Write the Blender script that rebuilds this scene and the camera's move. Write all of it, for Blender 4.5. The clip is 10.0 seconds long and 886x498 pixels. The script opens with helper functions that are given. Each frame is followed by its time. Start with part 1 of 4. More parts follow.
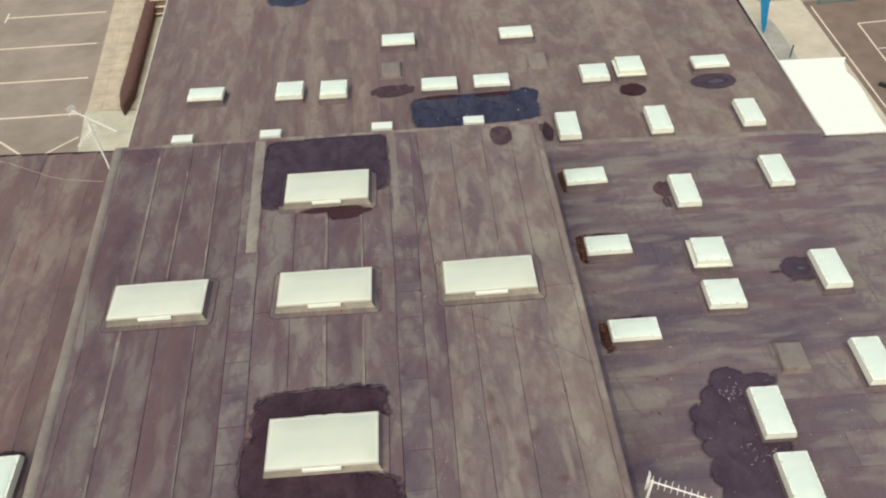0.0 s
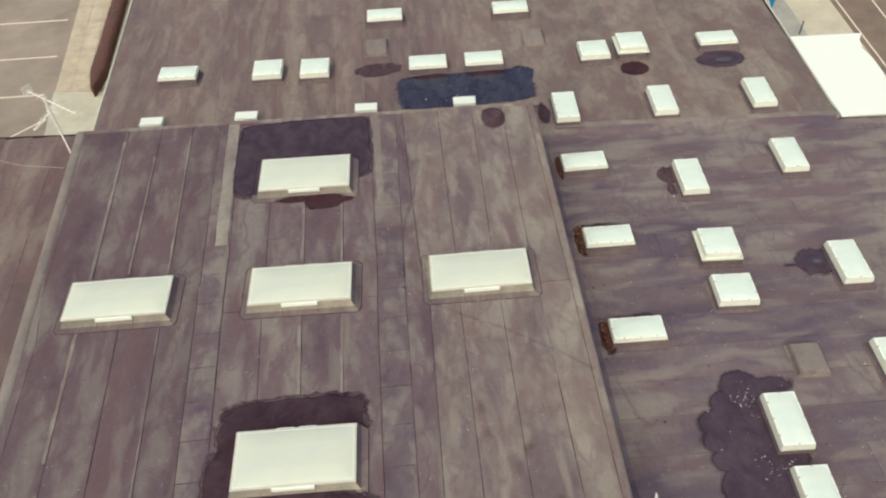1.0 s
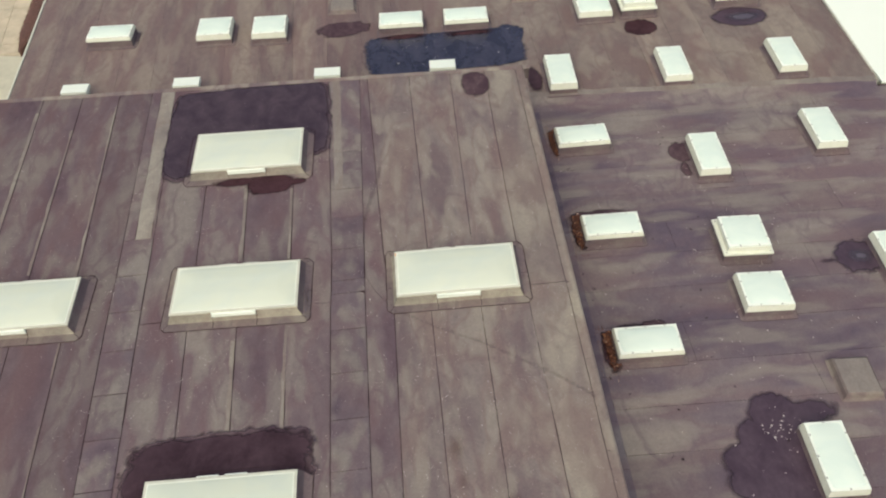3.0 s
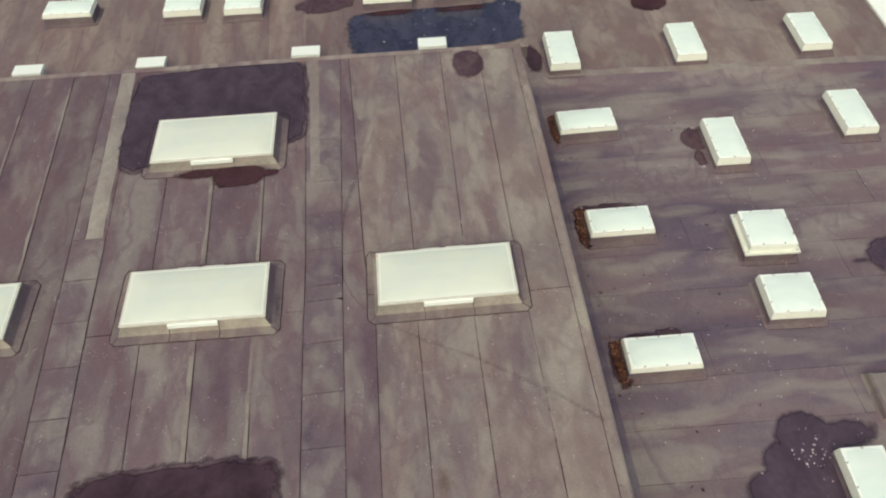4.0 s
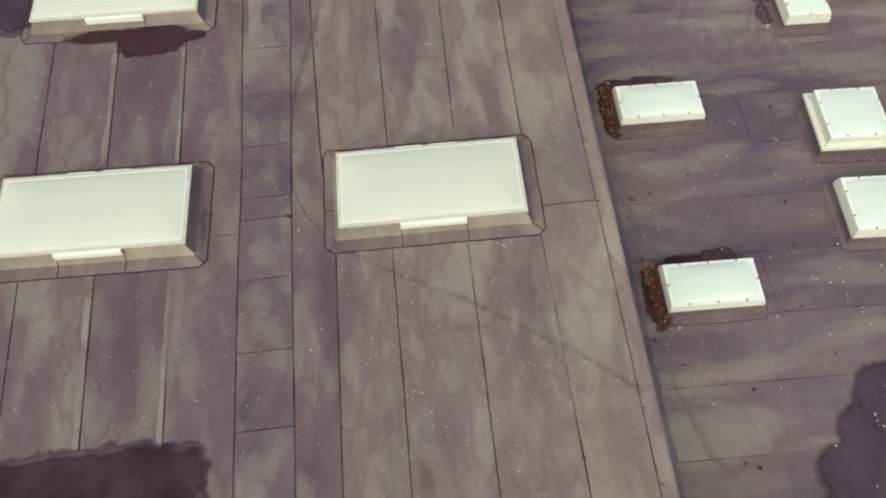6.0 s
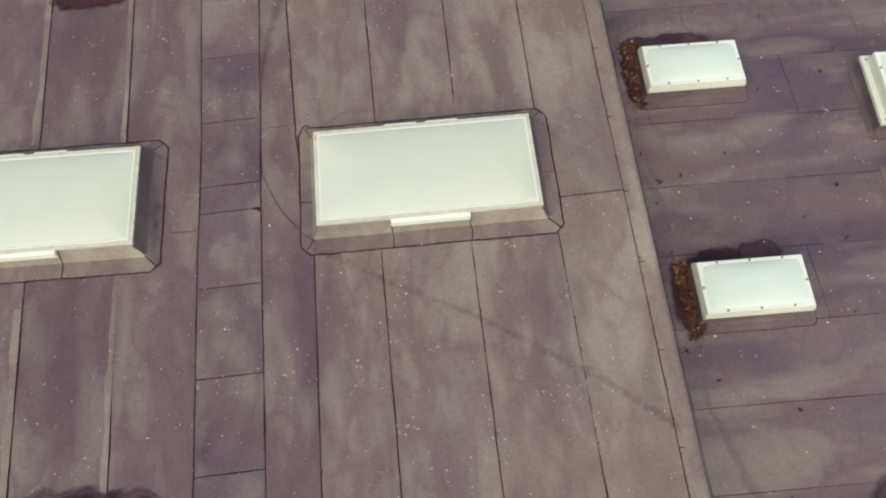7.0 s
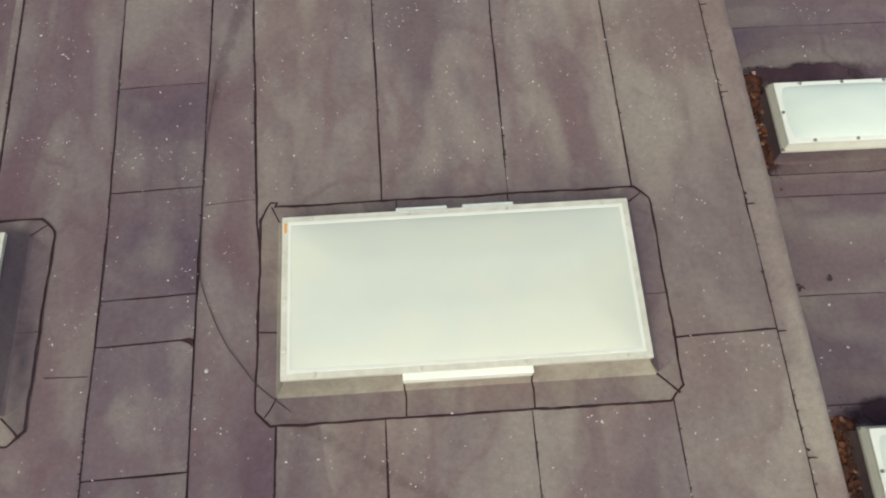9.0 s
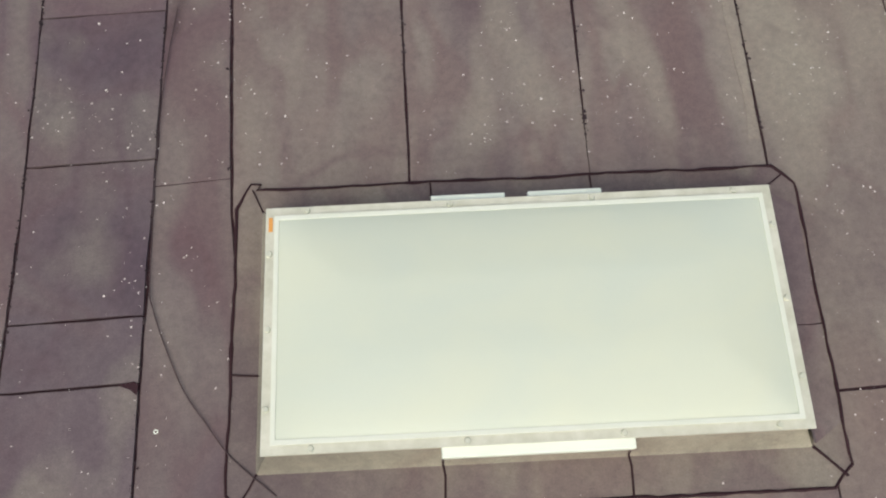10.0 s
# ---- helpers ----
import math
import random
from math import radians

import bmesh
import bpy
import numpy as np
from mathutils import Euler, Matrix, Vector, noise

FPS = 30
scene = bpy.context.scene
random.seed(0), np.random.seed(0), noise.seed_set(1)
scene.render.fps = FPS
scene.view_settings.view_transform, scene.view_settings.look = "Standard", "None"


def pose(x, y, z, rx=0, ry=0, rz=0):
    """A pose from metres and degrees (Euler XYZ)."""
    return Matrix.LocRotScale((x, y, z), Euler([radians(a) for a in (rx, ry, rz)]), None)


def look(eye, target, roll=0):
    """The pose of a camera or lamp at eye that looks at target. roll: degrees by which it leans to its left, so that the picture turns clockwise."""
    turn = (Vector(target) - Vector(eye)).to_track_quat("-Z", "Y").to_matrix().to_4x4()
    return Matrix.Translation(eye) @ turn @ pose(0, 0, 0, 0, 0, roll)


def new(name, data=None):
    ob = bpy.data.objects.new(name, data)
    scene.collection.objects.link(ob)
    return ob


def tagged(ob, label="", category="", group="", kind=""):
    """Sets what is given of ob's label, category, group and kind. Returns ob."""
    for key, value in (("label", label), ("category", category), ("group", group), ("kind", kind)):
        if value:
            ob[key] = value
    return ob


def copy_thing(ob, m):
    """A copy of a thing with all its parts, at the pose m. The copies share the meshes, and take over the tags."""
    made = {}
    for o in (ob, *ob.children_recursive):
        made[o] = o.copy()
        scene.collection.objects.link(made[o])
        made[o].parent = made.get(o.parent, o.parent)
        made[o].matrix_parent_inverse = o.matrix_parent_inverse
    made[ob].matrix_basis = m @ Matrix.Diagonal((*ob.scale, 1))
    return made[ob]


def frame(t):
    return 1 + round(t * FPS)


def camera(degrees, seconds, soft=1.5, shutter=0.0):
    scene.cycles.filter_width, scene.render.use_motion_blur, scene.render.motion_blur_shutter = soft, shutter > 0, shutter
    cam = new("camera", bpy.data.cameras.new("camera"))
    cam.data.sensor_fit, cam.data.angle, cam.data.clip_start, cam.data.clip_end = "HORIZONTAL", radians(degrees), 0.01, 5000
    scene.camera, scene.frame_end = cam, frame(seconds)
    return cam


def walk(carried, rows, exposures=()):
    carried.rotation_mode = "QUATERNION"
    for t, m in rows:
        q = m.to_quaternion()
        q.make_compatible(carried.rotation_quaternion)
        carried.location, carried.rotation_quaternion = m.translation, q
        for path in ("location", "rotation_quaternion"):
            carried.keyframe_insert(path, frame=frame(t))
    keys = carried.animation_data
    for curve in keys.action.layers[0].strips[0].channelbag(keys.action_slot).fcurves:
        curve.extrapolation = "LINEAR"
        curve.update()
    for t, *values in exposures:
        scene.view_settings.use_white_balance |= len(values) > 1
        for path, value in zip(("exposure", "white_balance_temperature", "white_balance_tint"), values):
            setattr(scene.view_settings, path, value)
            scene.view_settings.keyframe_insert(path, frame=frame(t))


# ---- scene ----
cam = camera(59.5, 10.0, soft=2.1)
PATH = [
    (0, (-0.761, -0.346, 15.488), (-0.681, 1.046, 14.055), -3.2),
    (0.5, (-0.594, 0.328, 14.963), (-0.514, 1.705, 13.515), -3.2),
    (1, (-0.422, 1.019, 14.425), (-0.337, 2.377, 12.96), -3.1),
    (1.5, (-0.244, 1.707, 13.847), (-0.157, 3.049, 12.366), -3.0),
    (2, (-0.067, 2.413, 13.266), (0.026, 3.747, 11.779), -2.9),
    (2.5, (0.097, 3.024, 12.722), (0.193, 4.346, 11.225), -2.8),
    (4, (0.502, 5.032, 10.989), (0.607, 6.305, 9.451), -2.5),
    (4.5, (0.612, 5.743, 10.413), (0.721, 7.008, 8.868), -2.4),
    (5, (0.71, 6.441, 9.845), (0.82, 7.685, 8.282), -2.3),
    (5.5, (0.793, 7.108, 9.289), (0.898, 8.275, 7.668), -2.3),
    (6, (0.856, 7.873, 8.716), (0.942, 8.811, 6.951), -2.0),
    (6.2, (0.875, 8.178, 8.479), (0.955, 9.027, 6.67), -1.8),
    (7.5, (0.941, 9.89, 7.0), (1.043, 10.672, 5.161), 0.1),
    (8, (0.959, 10.559, 6.24), (1.065, 11.362, 4.412), 0.4),
    (8.5, (0.952, 11.146, 5.688), (1.038, 11.92, 3.846), 0.6),
    (9, (0.912, 11.673, 5.145), (0.99, 12.427, 3.294), 0.6),
    (9.5, (0.803, 12.394, 4.317), (0.86, 13.079, 2.439), 0.1),
    (10, (0.792, 12.591, 3.68), (0.827, 13.224, 1.783), -1.3),
]
walk(cam, [(t, look(eye, target, roll)) for t, eye, target, roll in PATH], [(0.0, 0.12, 6880, 6.3), (5.0, 0.09, 6800, 6.6), (8.0, 0.06, 6700, 6.6), (10.0, 0.05, 6680, 6.5)])

# world, sun and exposure
SUN_AZ, SUN_EL = 203.0, 52.0
world = bpy.data.worlds.new("sky")
scene.world = world
world.use_nodes = True
wn = world.node_tree.nodes
sky = wn.new("ShaderNodeTexSky")
sky.sky_type, sky.sun_disc = "NISHITA", False
sky.sun_elevation, sky.sun_rotation = radians(SUN_EL), radians(SUN_AZ)
sky.dust_density, sky.ozone_density = 4.0, 0.6
wn["Background"].inputs["Strength"].default_value = 0.15
world.node_tree.links.new(sky.outputs[0], wn["Background"].inputs["Color"])
sun = new("sun", bpy.data.lights.new("sun", "SUN"))
sun.data.energy, sun.data.angle, sun.data.color = 1.6, radians(100), (1.0, 0.93, 0.82)
az = radians(SUN_AZ)
sun.matrix_world = look((40 * math.sin(az), 40 * math.cos(az), 40 * math.tan(radians(SUN_EL))), (0, 0, 0))

# ---- levels of the place ----
MAIN, RIGHT, FAR, LEFT, GROUND = 0.0, -1.25, -1.12, -0.6, -4.0


# ---- materials ----
def srgb(r, g, b):
    return tuple(((c / 255 + 0.055) / 1.055) ** 2.4 if c > 10 else c / 3295 for c in (r, g, b)) + (1.0,)


class Nodes:
    """A short way to wire one material."""

    def __init__(self, name, rough=0.8, metal=0.0, spec=0.5):
        self.mat = bpy.data.materials.new(name)
        self.mat.use_nodes = True
        self.tree = self.mat.node_tree
        self.bsdf = self.tree.nodes["Principled BSDF"]
        self.bsdf.inputs["Roughness"].default_value = rough
        self.bsdf.inputs["Metallic"].default_value = metal
        self.bsdf.inputs["Specular IOR Level"].default_value = spec

    def add(self, kind, **values):
        node = self.tree.nodes.new(kind)
        for key, value in values.items():
            if key == "operation":
                node.operation = value
            elif key == "blend":
                node.blend_type = value
            else:
                node.inputs[key.replace("_", " ")].default_value = value
        return node

    def link(self, a, b):
        self.tree.links.new(a, b)

    def place(self, scale=(1, 1, 1)):
        coord = self.tree.nodes.new("ShaderNodeTexCoord")
        m = self.add("ShaderNodeMapping", Scale=scale)
        self.link(coord.outputs["Object"], m.inputs["Vector"])
        return m.outputs[0]

    def noise(self, scale, detail=4.0, rough=0.6, stretch=(1, 1, 1), warp=0.0):
        n = self.add("ShaderNodeTexNoise", Scale=scale, Detail=detail, Roughness=rough, Distortion=warp)
        self.link(self.place(stretch), n.inputs["Vector"])
        return n.outputs["Fac"]

    def ramp(self, fac, stops):
        r = self.tree.nodes.new("ShaderNodeValToRGB")
        while len(r.color_ramp.elements) < len(stops):
            r.color_ramp.elements.new(0.5)
        for e, (p, c) in zip(r.color_ramp.elements, stops):
            e.position, e.color = p, c if len(c) == 4 else (*c, 1)
        self.link(fac, r.inputs[0])
        return r.outputs[0]

    def mix(self, fac, a, b, blend="MIX"):
        m = self.tree.nodes.new("ShaderNodeMix")
        m.data_type, m.blend_type = "RGBA", blend
        for value, slot in ((fac, m.inputs[0]), (a, m.inputs[6]), (b, m.inputs[7])):
            if isinstance(value, (int, float, tuple)):
                slot.default_value = value
            else:
                self.link(value, slot)
        return m.outputs[2]

    def bump(self, fac, strength, distance=0.005):
        b = self.add("ShaderNodeBump", Strength=strength, Distance=distance)
        self.link(fac, b.inputs["Height"])
        self.link(b.outputs[0], self.bsdf.inputs["Normal"])

    def done(self, color):
        if isinstance(color, tuple):
            self.bsdf.inputs["Base Color"].default_value = color
        else:
            self.link(color, self.bsdf.inputs["Base Color"])
        return self.mat


GREY1, GREY0 = (1, 1, 1, 1), (0, 0, 0, 1)


def felt(name, dark, mid, light, stretch, rust, lean=0.0):
    """Weathered mineral felt: broad blotches, drying streaks, tide marks, mineral grain."""
    n = Nodes(name, 0.86, spec=0.35)
    blotch = n.noise(1.1, 2.6, 0.45, (0.85 * stretch[0], 0.85 * stretch[1], 1), 0.35)
    broad = n.noise(0.32, 3, 0.5, (1, 0.7, 1), 0.3)
    both = n.add("ShaderNodeMath", operation="MULTIPLY_ADD")
    n.link(broad, both.inputs[0])
    both.inputs[1].default_value = 0.7
    n.link(blotch, both.inputs[2])
    half = n.add("ShaderNodeMath", operation="MULTIPLY")
    n.link(both.outputs[0], half.inputs[0])
    half.inputs[1].default_value = 1 / 1.7
    dry = half.outputs[0]
    color = n.ramp(dry, [(0.39 + lean, dark), (0.485 + lean, mid), (0.59 + lean, light)])
    fringe = n.ramp(dry, [(0.48 + lean, GREY0), (0.508 + lean, (0.5, 0.5, 0.5, 1)), (0.525 + lean, GREY0)])
    color = n.mix(fringe, color, rust)
    fine = n.noise(6, 5, 0.6, (1.0, 0.75, 1), 0.2)
    color = n.mix(0.4, color, n.ramp(fine, [(0.3, (0.37, 0.35, 0.37)), (0.5, (0.5, 0.5, 0.5)), (0.68, (0.62, 0.615, 0.6))]), "OVERLAY")
    red = n.noise(0.95, 3, 0.45, (0.85 * stretch[0], stretch[1], 1), 0.3)
    color = n.mix(n.ramp(red, [(0.5, GREY0), (0.62, (0.7, 0.7, 0.7, 1))]), color, rust)
    tide = n.noise(1.0, 3, 0.5, (1.1, 0.6, 1), 0.4)
    mark = n.ramp(tide, [(0.475, GREY0), (0.52, (0.5, 0.5, 0.5, 1)), (0.545, GREY0)])
    color = n.mix(mark, color, n.mix(0.5, dark, rust))
    clean = n.noise(1.7, 2.6, 0.45, (stretch[0], stretch[1], 1), 0.2)
    color = n.mix(n.ramp(clean, [(0.53, GREY0), (0.67, (0.65, 0.65, 0.65, 1))]), color, light)
    info = n.tree.nodes.new("ShaderNodeObjectInfo")
    tint = n.ramp(info.outputs["Random"], [(0.0, (0.455, 0.447, 0.455)), (0.5, (0.5, 0.5, 0.5)), (1.0, (0.55, 0.547, 0.535))])
    color = n.mix(1.0, color, tint, "OVERLAY")
    speck = n.noise(24, 4, 0.7)
    color = n.mix(0.4, color, n.ramp(speck, [(0.32, (0.36, 0.35, 0.36)), (0.5, (0.5, 0.5, 0.5)), (0.68, (0.64, 0.635, 0.62))]), "OVERLAY")
    grain = n.noise(140, 3, 0.7)
    color = n.mix(0.35, color, n.ramp(grain, [(0.3, (0.3, 0.3, 0.3)), (0.7, (0.7, 0.7, 0.7))]), "OVERLAY")
    n.bump(grain, 0.35, 0.003)
    return n.done(color)


FELT_MAIN = felt("felt_main", srgb(103, 91, 92), srgb(120, 111, 107), srgb(138, 132, 121), (1.5, 0.5, 1), srgb(111, 93, 91))
FELT_MAUVE = felt("felt_mauve", srgb(87, 72, 79), srgb(100, 88, 91), srgb(119, 112, 107), (1.5, 0.5, 1), srgb(96, 76, 80))
FELT_DUSK = felt("felt_mauve_dark", srgb(82, 67, 74), srgb(94, 81, 85), srgb(112, 104, 100), (1.5, 0.5, 1), srgb(93, 73, 76))
FELT_RIGHT = felt("felt_right", srgb(86, 76, 87), srgb(106, 96, 99), srgb(125, 118, 112), (0.4, 1.3, 1), srgb(101, 84, 88), 0.01)
FELT_COOL = felt("felt_right_cool", srgb(74, 65, 79), srgb(87, 79, 90), srgb(101, 95, 100), (0.4, 1.3, 1), srgb(98, 82, 87), 0.01)
FELT_FAR = felt("felt_far", srgb(108, 96, 92), srgb(118, 108, 102), srgb(130, 121, 111), (1.15, 0.62, 1), srgb(109, 91, 88))
FELT_FAR_BROWN = felt("felt_far_brown", srgb(104, 90, 89), srgb(114, 102, 98), srgb(127, 117, 108), (1.8, 0.36, 1), srgb(107, 88, 87))
FELT_LEFT = felt("felt_left", srgb(97, 82, 82), srgb(109, 96, 93), srgb(124, 114, 105), (1.3, 0.4, 1), srgb(106, 84, 82))
FELT_BAND = felt("felt_band", srgb(83, 71, 80), srgb(99, 89, 93), srgb(121, 115, 109), (1.2, 0.9, 1), srgb(95, 78, 83))
FELT_RIDGE = felt("felt_ridge", srgb(105, 96, 94), srgb(119, 112, 106), srgb(134, 130, 119), (1.2, 0.7, 1), srgb(109, 95, 92))
FELT_EDGE = felt("felt_edge", srgb(114, 107, 103), srgb(125, 119, 112), srgb(137, 132, 122), (1.2, 0.5, 1), srgb(122, 110, 103))
FELT_PLINTH = felt("felt_plinth", srgb(92, 80, 85), srgb(104, 93, 95), srgb(117, 109, 105), (1, 1, 1), srgb(101, 84, 86))
FELT_VERGE = felt("felt_verge", srgb(109, 98, 96), srgb(124, 116, 109), srgb(140, 134, 122), (1.4, 0.5, 1), srgb(113, 98, 94))
FELT_SKIRT = felt("felt_skirt", srgb(97, 86, 88), srgb(113, 104, 100), srgb(130, 124, 113), (1.2, 1.0, 1), srgb(104, 88, 88))
FELT_KERB = felt("felt_kerb", srgb(120, 116, 105), srgb(134, 130, 117), srgb(148, 144, 129), (1.2, 1.2, 1), srgb(121, 111, 101))


def plain(name, color, rough=0.6, metal=0.0, spec=0.5, vary=0.25, scale=6.0, bump=0.0):
    n = Nodes(name, rough, metal, spec)
    f = n.noise(scale, 6, 0.65)
    c = n.mix(vary, color, n.ramp(f, [(0.3, (0.2, 0.2, 0.2)), (0.7, (0.8, 0.8, 0.8))]), "OVERLAY")
    if bump:
        n.bump(f, bump)
    return n.done(c)


BITUMEN = plain("bitumen", (0.034, 0.016, 0.02, 1), 0.75, spec=0.15, vary=0.3)
WHITE = plain("white_plastic", (0.77, 0.835, 0.73, 1), 0.35, vary=0.1, scale=3)
GRP = plain("frame_grp", (0.66, 0.69, 0.57, 1), 0.45, vary=0.2, scale=7)
FRAME = plain("frame_white", (0.55, 0.56, 0.46, 1), 0.45, vary=0.3, scale=9)
CREAM = plain("bead_cream", (0.68, 0.72, 0.62, 1), 0.4, vary=0.15, scale=5)
FASTENER = plain("fastener_cap", (0.54, 0.56, 0.46, 1), 0.3)
SCREW = plain("screw_steel", (0.25, 0.25, 0.22, 1), 0.4, 0.3)
METAL = plain("aerial_metal", (0.78, 0.78, 0.7, 1), 0.5, 0.0)
CABLE = plain("cable_black", (0.06, 0.038, 0.04, 1), 0.8)
ORANGE = plain("orange_label", (0.66, 0.3, 0.07, 1), 0.6)
BLUE = plain("blue_cloth", (0.008, 0.22, 0.45, 1), 0.7)
TEAL = plain("fence_paint", (0.12, 0.2, 0.2, 1), 0.5)
BLACK = plain("black_plastic", (0.02, 0.02, 0.022, 1), 0.5)
RENDERED = plain("wall_render", (0.42, 0.38, 0.32, 1), 0.9, vary=0.3, scale=2)
PAINT = plain("road_paint", (0.74, 0.66, 0.52, 1), 0.8, vary=0.35, scale=14)
CONCRETE = plain("concrete_slab", (0.475, 0.42, 0.31, 1), 0.9, vary=0.35, scale=1.3, bump=0.2)
YARD = plain("concrete_yard", (0.54, 0.5, 0.38, 1), 0.9, vary=0.3, scale=0.7, bump=0.2)
APRON = plain("concrete_pale", (0.5, 0.49, 0.38, 1), 0.9, vary=0.3, scale=1.1, bump=0.2)
YARD_GREY = plain("concrete_grey", (0.37, 0.37, 0.32, 1), 0.9, vary=0.3, scale=1.1)
ASPHALT = plain("asphalt", (0.285, 0.24, 0.19, 1), 0.92, vary=0.35, scale=0.5, bump=0.2)
COURT = plain("asphalt_court", (0.19, 0.145, 0.11, 1), 0.9, vary=0.35, scale=0.8)
MEMBRANE = plain("white_membrane", (0.79, 0.85, 0.75, 1), 0.6, vary=0.05, scale=2)


def opal(name, a, b, c2):
    n = Nodes(name, 0.4, spec=0.25)
    f = n.noise(1.6, 3, 0.5, (1, 1.6, 1), 0.4)
    c = n.ramp(f, [(0.3, a), (0.55, b), (0.8, c2)])
    return n.done(c)


def wet(name, a, b, rough, fade=0.06, most=0.97):
    """Rain-soaked felt under a film of water that thins out towards its edge."""
    n = Nodes(name, rough, spec=0.5 if rough < 0.7 else 0.15)
    f = n.noise(1.7, 5, 0.62, (1.2, 0.8, 1), 0.5)
    c = n.ramp(f, [(0.36, a), (0.62, b)])
    c = n.mix(0.45, c, n.ramp(n.noise(9, 4, 0.6), [(0.32, (0.36, 0.34, 0.37)), (0.66, (0.62, 0.61, 0.62))]), "OVERLAY")
    n.bump(n.noise(40, 3, 0.6), 0.15, 0.002)
    edge = n.tree.nodes.new("ShaderNodeAttribute")
    edge.attribute_name = "depth"
    ragged = n.add("ShaderNodeMath", operation="MULTIPLY_ADD")
    n.link(n.noise(14, 3, 0.6), ragged.inputs[0])
    ragged.inputs[1].default_value = 0.05
    n.link(edge.outputs["Fac"], ragged.inputs[2])
    film = n.add("ShaderNodeMapRange", From_Min=0.02, From_Max=0.02 + fade, To_Min=0.0, To_Max=most)
    n.link(ragged.outputs[0], film.inputs["Value"])
    dry = n.tree.nodes.new("ShaderNodeBsdfTransparent")
    both = n.tree.nodes.new("ShaderNodeMixShader")
    n.link(film.outputs[0], both.inputs[0])
    n.link(dry.outputs[0], both.inputs[1])
    n.link(n.bsdf.outputs[0], both.inputs[2])
    n.link(both.outputs[0], n.tree.nodes["Material Output"].inputs["Surface"])
    return n.done(c)


def islands(name, stops, rough=0.8):
    n = Nodes(name, rough)
    g = n.tree.nodes.new("ShaderNodeNewGeometry")
    return n.done(n.ramp(g.outputs["Random Per Island"], stops))


OPAL = opal("opal_acrylic", (0.55, 0.612, 0.525), (0.58, 0.63, 0.52), (0.605, 0.645, 0.515))
OPAL_WHITE = opal("opal_acrylic_white", (0.615, 0.73, 0.645), (0.66, 0.765, 0.67), (0.7, 0.79, 0.685))
WET = wet("wet_felt", srgb(50, 35, 43), srgb(69, 53, 60), 0.75)
WETRED = wet("wet_felt_rusty", srgb(47, 28, 33), srgb(66, 44, 49), 0.75)
DAMP = wet("damp_felt", srgb(45, 30, 43), srgb(68, 54, 62), 0.6)
DAMP_RUST = wet("damp_felt_rusty", srgb(64, 48, 55), srgb(84, 68, 72), 0.75)
DAMP_PALE = wet("damp_felt_pale", srgb(54, 38, 52), srgb(72, 57, 68), 0.62, 0.1)
DAMP_RIM = wet("damp_felt_rim", srgb(72, 58, 66), srgb(90, 77, 80), 0.75)
DAMP_TRAIL = wet("damp_felt_trail", srgb(80, 66, 68), srgb(90, 76, 78), 0.8, 0.035, 0.21)
RUST_STAIN = wet("rust_stain", srgb(86, 58, 48), srgb(108, 82, 68), 0.8, 0.16, 0.36)
LEAF_MUD = wet("rotted_leaves", srgb(68, 39, 28), srgb(102, 62, 42), 0.8, 0.03)
# next: shade beside a kerb, put into a bluish film
KERB_SHADE = wet("damp_felt_kerb", srgb(60, 52, 68), srgb(78, 70, 84), 0.6, 0.1, 0.6)
DAMP_BLUE = wet("damp_felt_blue", srgb(66, 60, 72), srgb(88, 84, 95), 0.5, 0.2, 0.95)
# the pool's blue is sky reflection put into its base colours
POOL = wet("rain_pool", srgb(40, 40, 56), srgb(60, 60, 74), 0.25)
LITTER = islands("dead_leaves", [(0, (0.03, 0.012, 0.009)), (0.45, (0.075, 0.025, 0.013)), (0.82, (0.135, 0.048, 0.02)), (0.95, (0.24, 0.11, 0.05)), (1, (0.55, 0.4, 0.3))])
FLECK = islands("lichen_flecks", [(0, (0.3, 0.26, 0.25)), (0.6, (0.5, 0.46, 0.43)), (1, (0.75, 0.7, 0.66))])
MOSS_BITUMEN = islands("moss_clumps", [(0, (0.016, 0.009, 0.011)), (1, (0.042, 0.024, 0.028))])
HEDGE = islands("hedge_leaves", [(0, (0.085, 0.04, 0.03)), (0.5, (0.13, 0.065, 0.05)), (1, (0.19, 0.1, 0.075))])


# ---- building blocks ----
def part(name, bm, material, parent=None, label=""):
    mesh = bpy.data.meshes.new(name)
    bm.to_mesh(mesh)
    bm.free()
    mesh.materials.append(material)
    ob = new(name, mesh)
    if parent:
        ob.parent = parent
    if label:
        ob["label"] = label
    return ob


def box(bm, x0, x1, y0, y1, z0, z1, inset=0.0, bevel=0.0):
    """A box; inset pulls the top in on every side."""
    v = [bm.verts.new(p) for p in ((x0, y0, z0), (x1, y0, z0), (x1, y1, z0), (x0, y1, z0), (x0 + inset, y0 + inset, z1), (x1 - inset, y0 + inset, z1), (x1 - inset, y1 - inset, z1), (x0 + inset, y1 - inset, z1))]
    faces = [bm.faces.new([v[i] for i in q]) for q in ((3, 2, 1, 0), (4, 5, 6, 7), (0, 1, 5, 4), (1, 2, 6, 5), (2, 3, 7, 6), (3, 0, 4, 7))]
    if bevel:
        edges = list({e for f in faces for e in f.edges})
        bmesh.ops.bevel(bm, geom=edges, offset=bevel, segments=2, affect="EDGES", profile=0.5)
    return faces


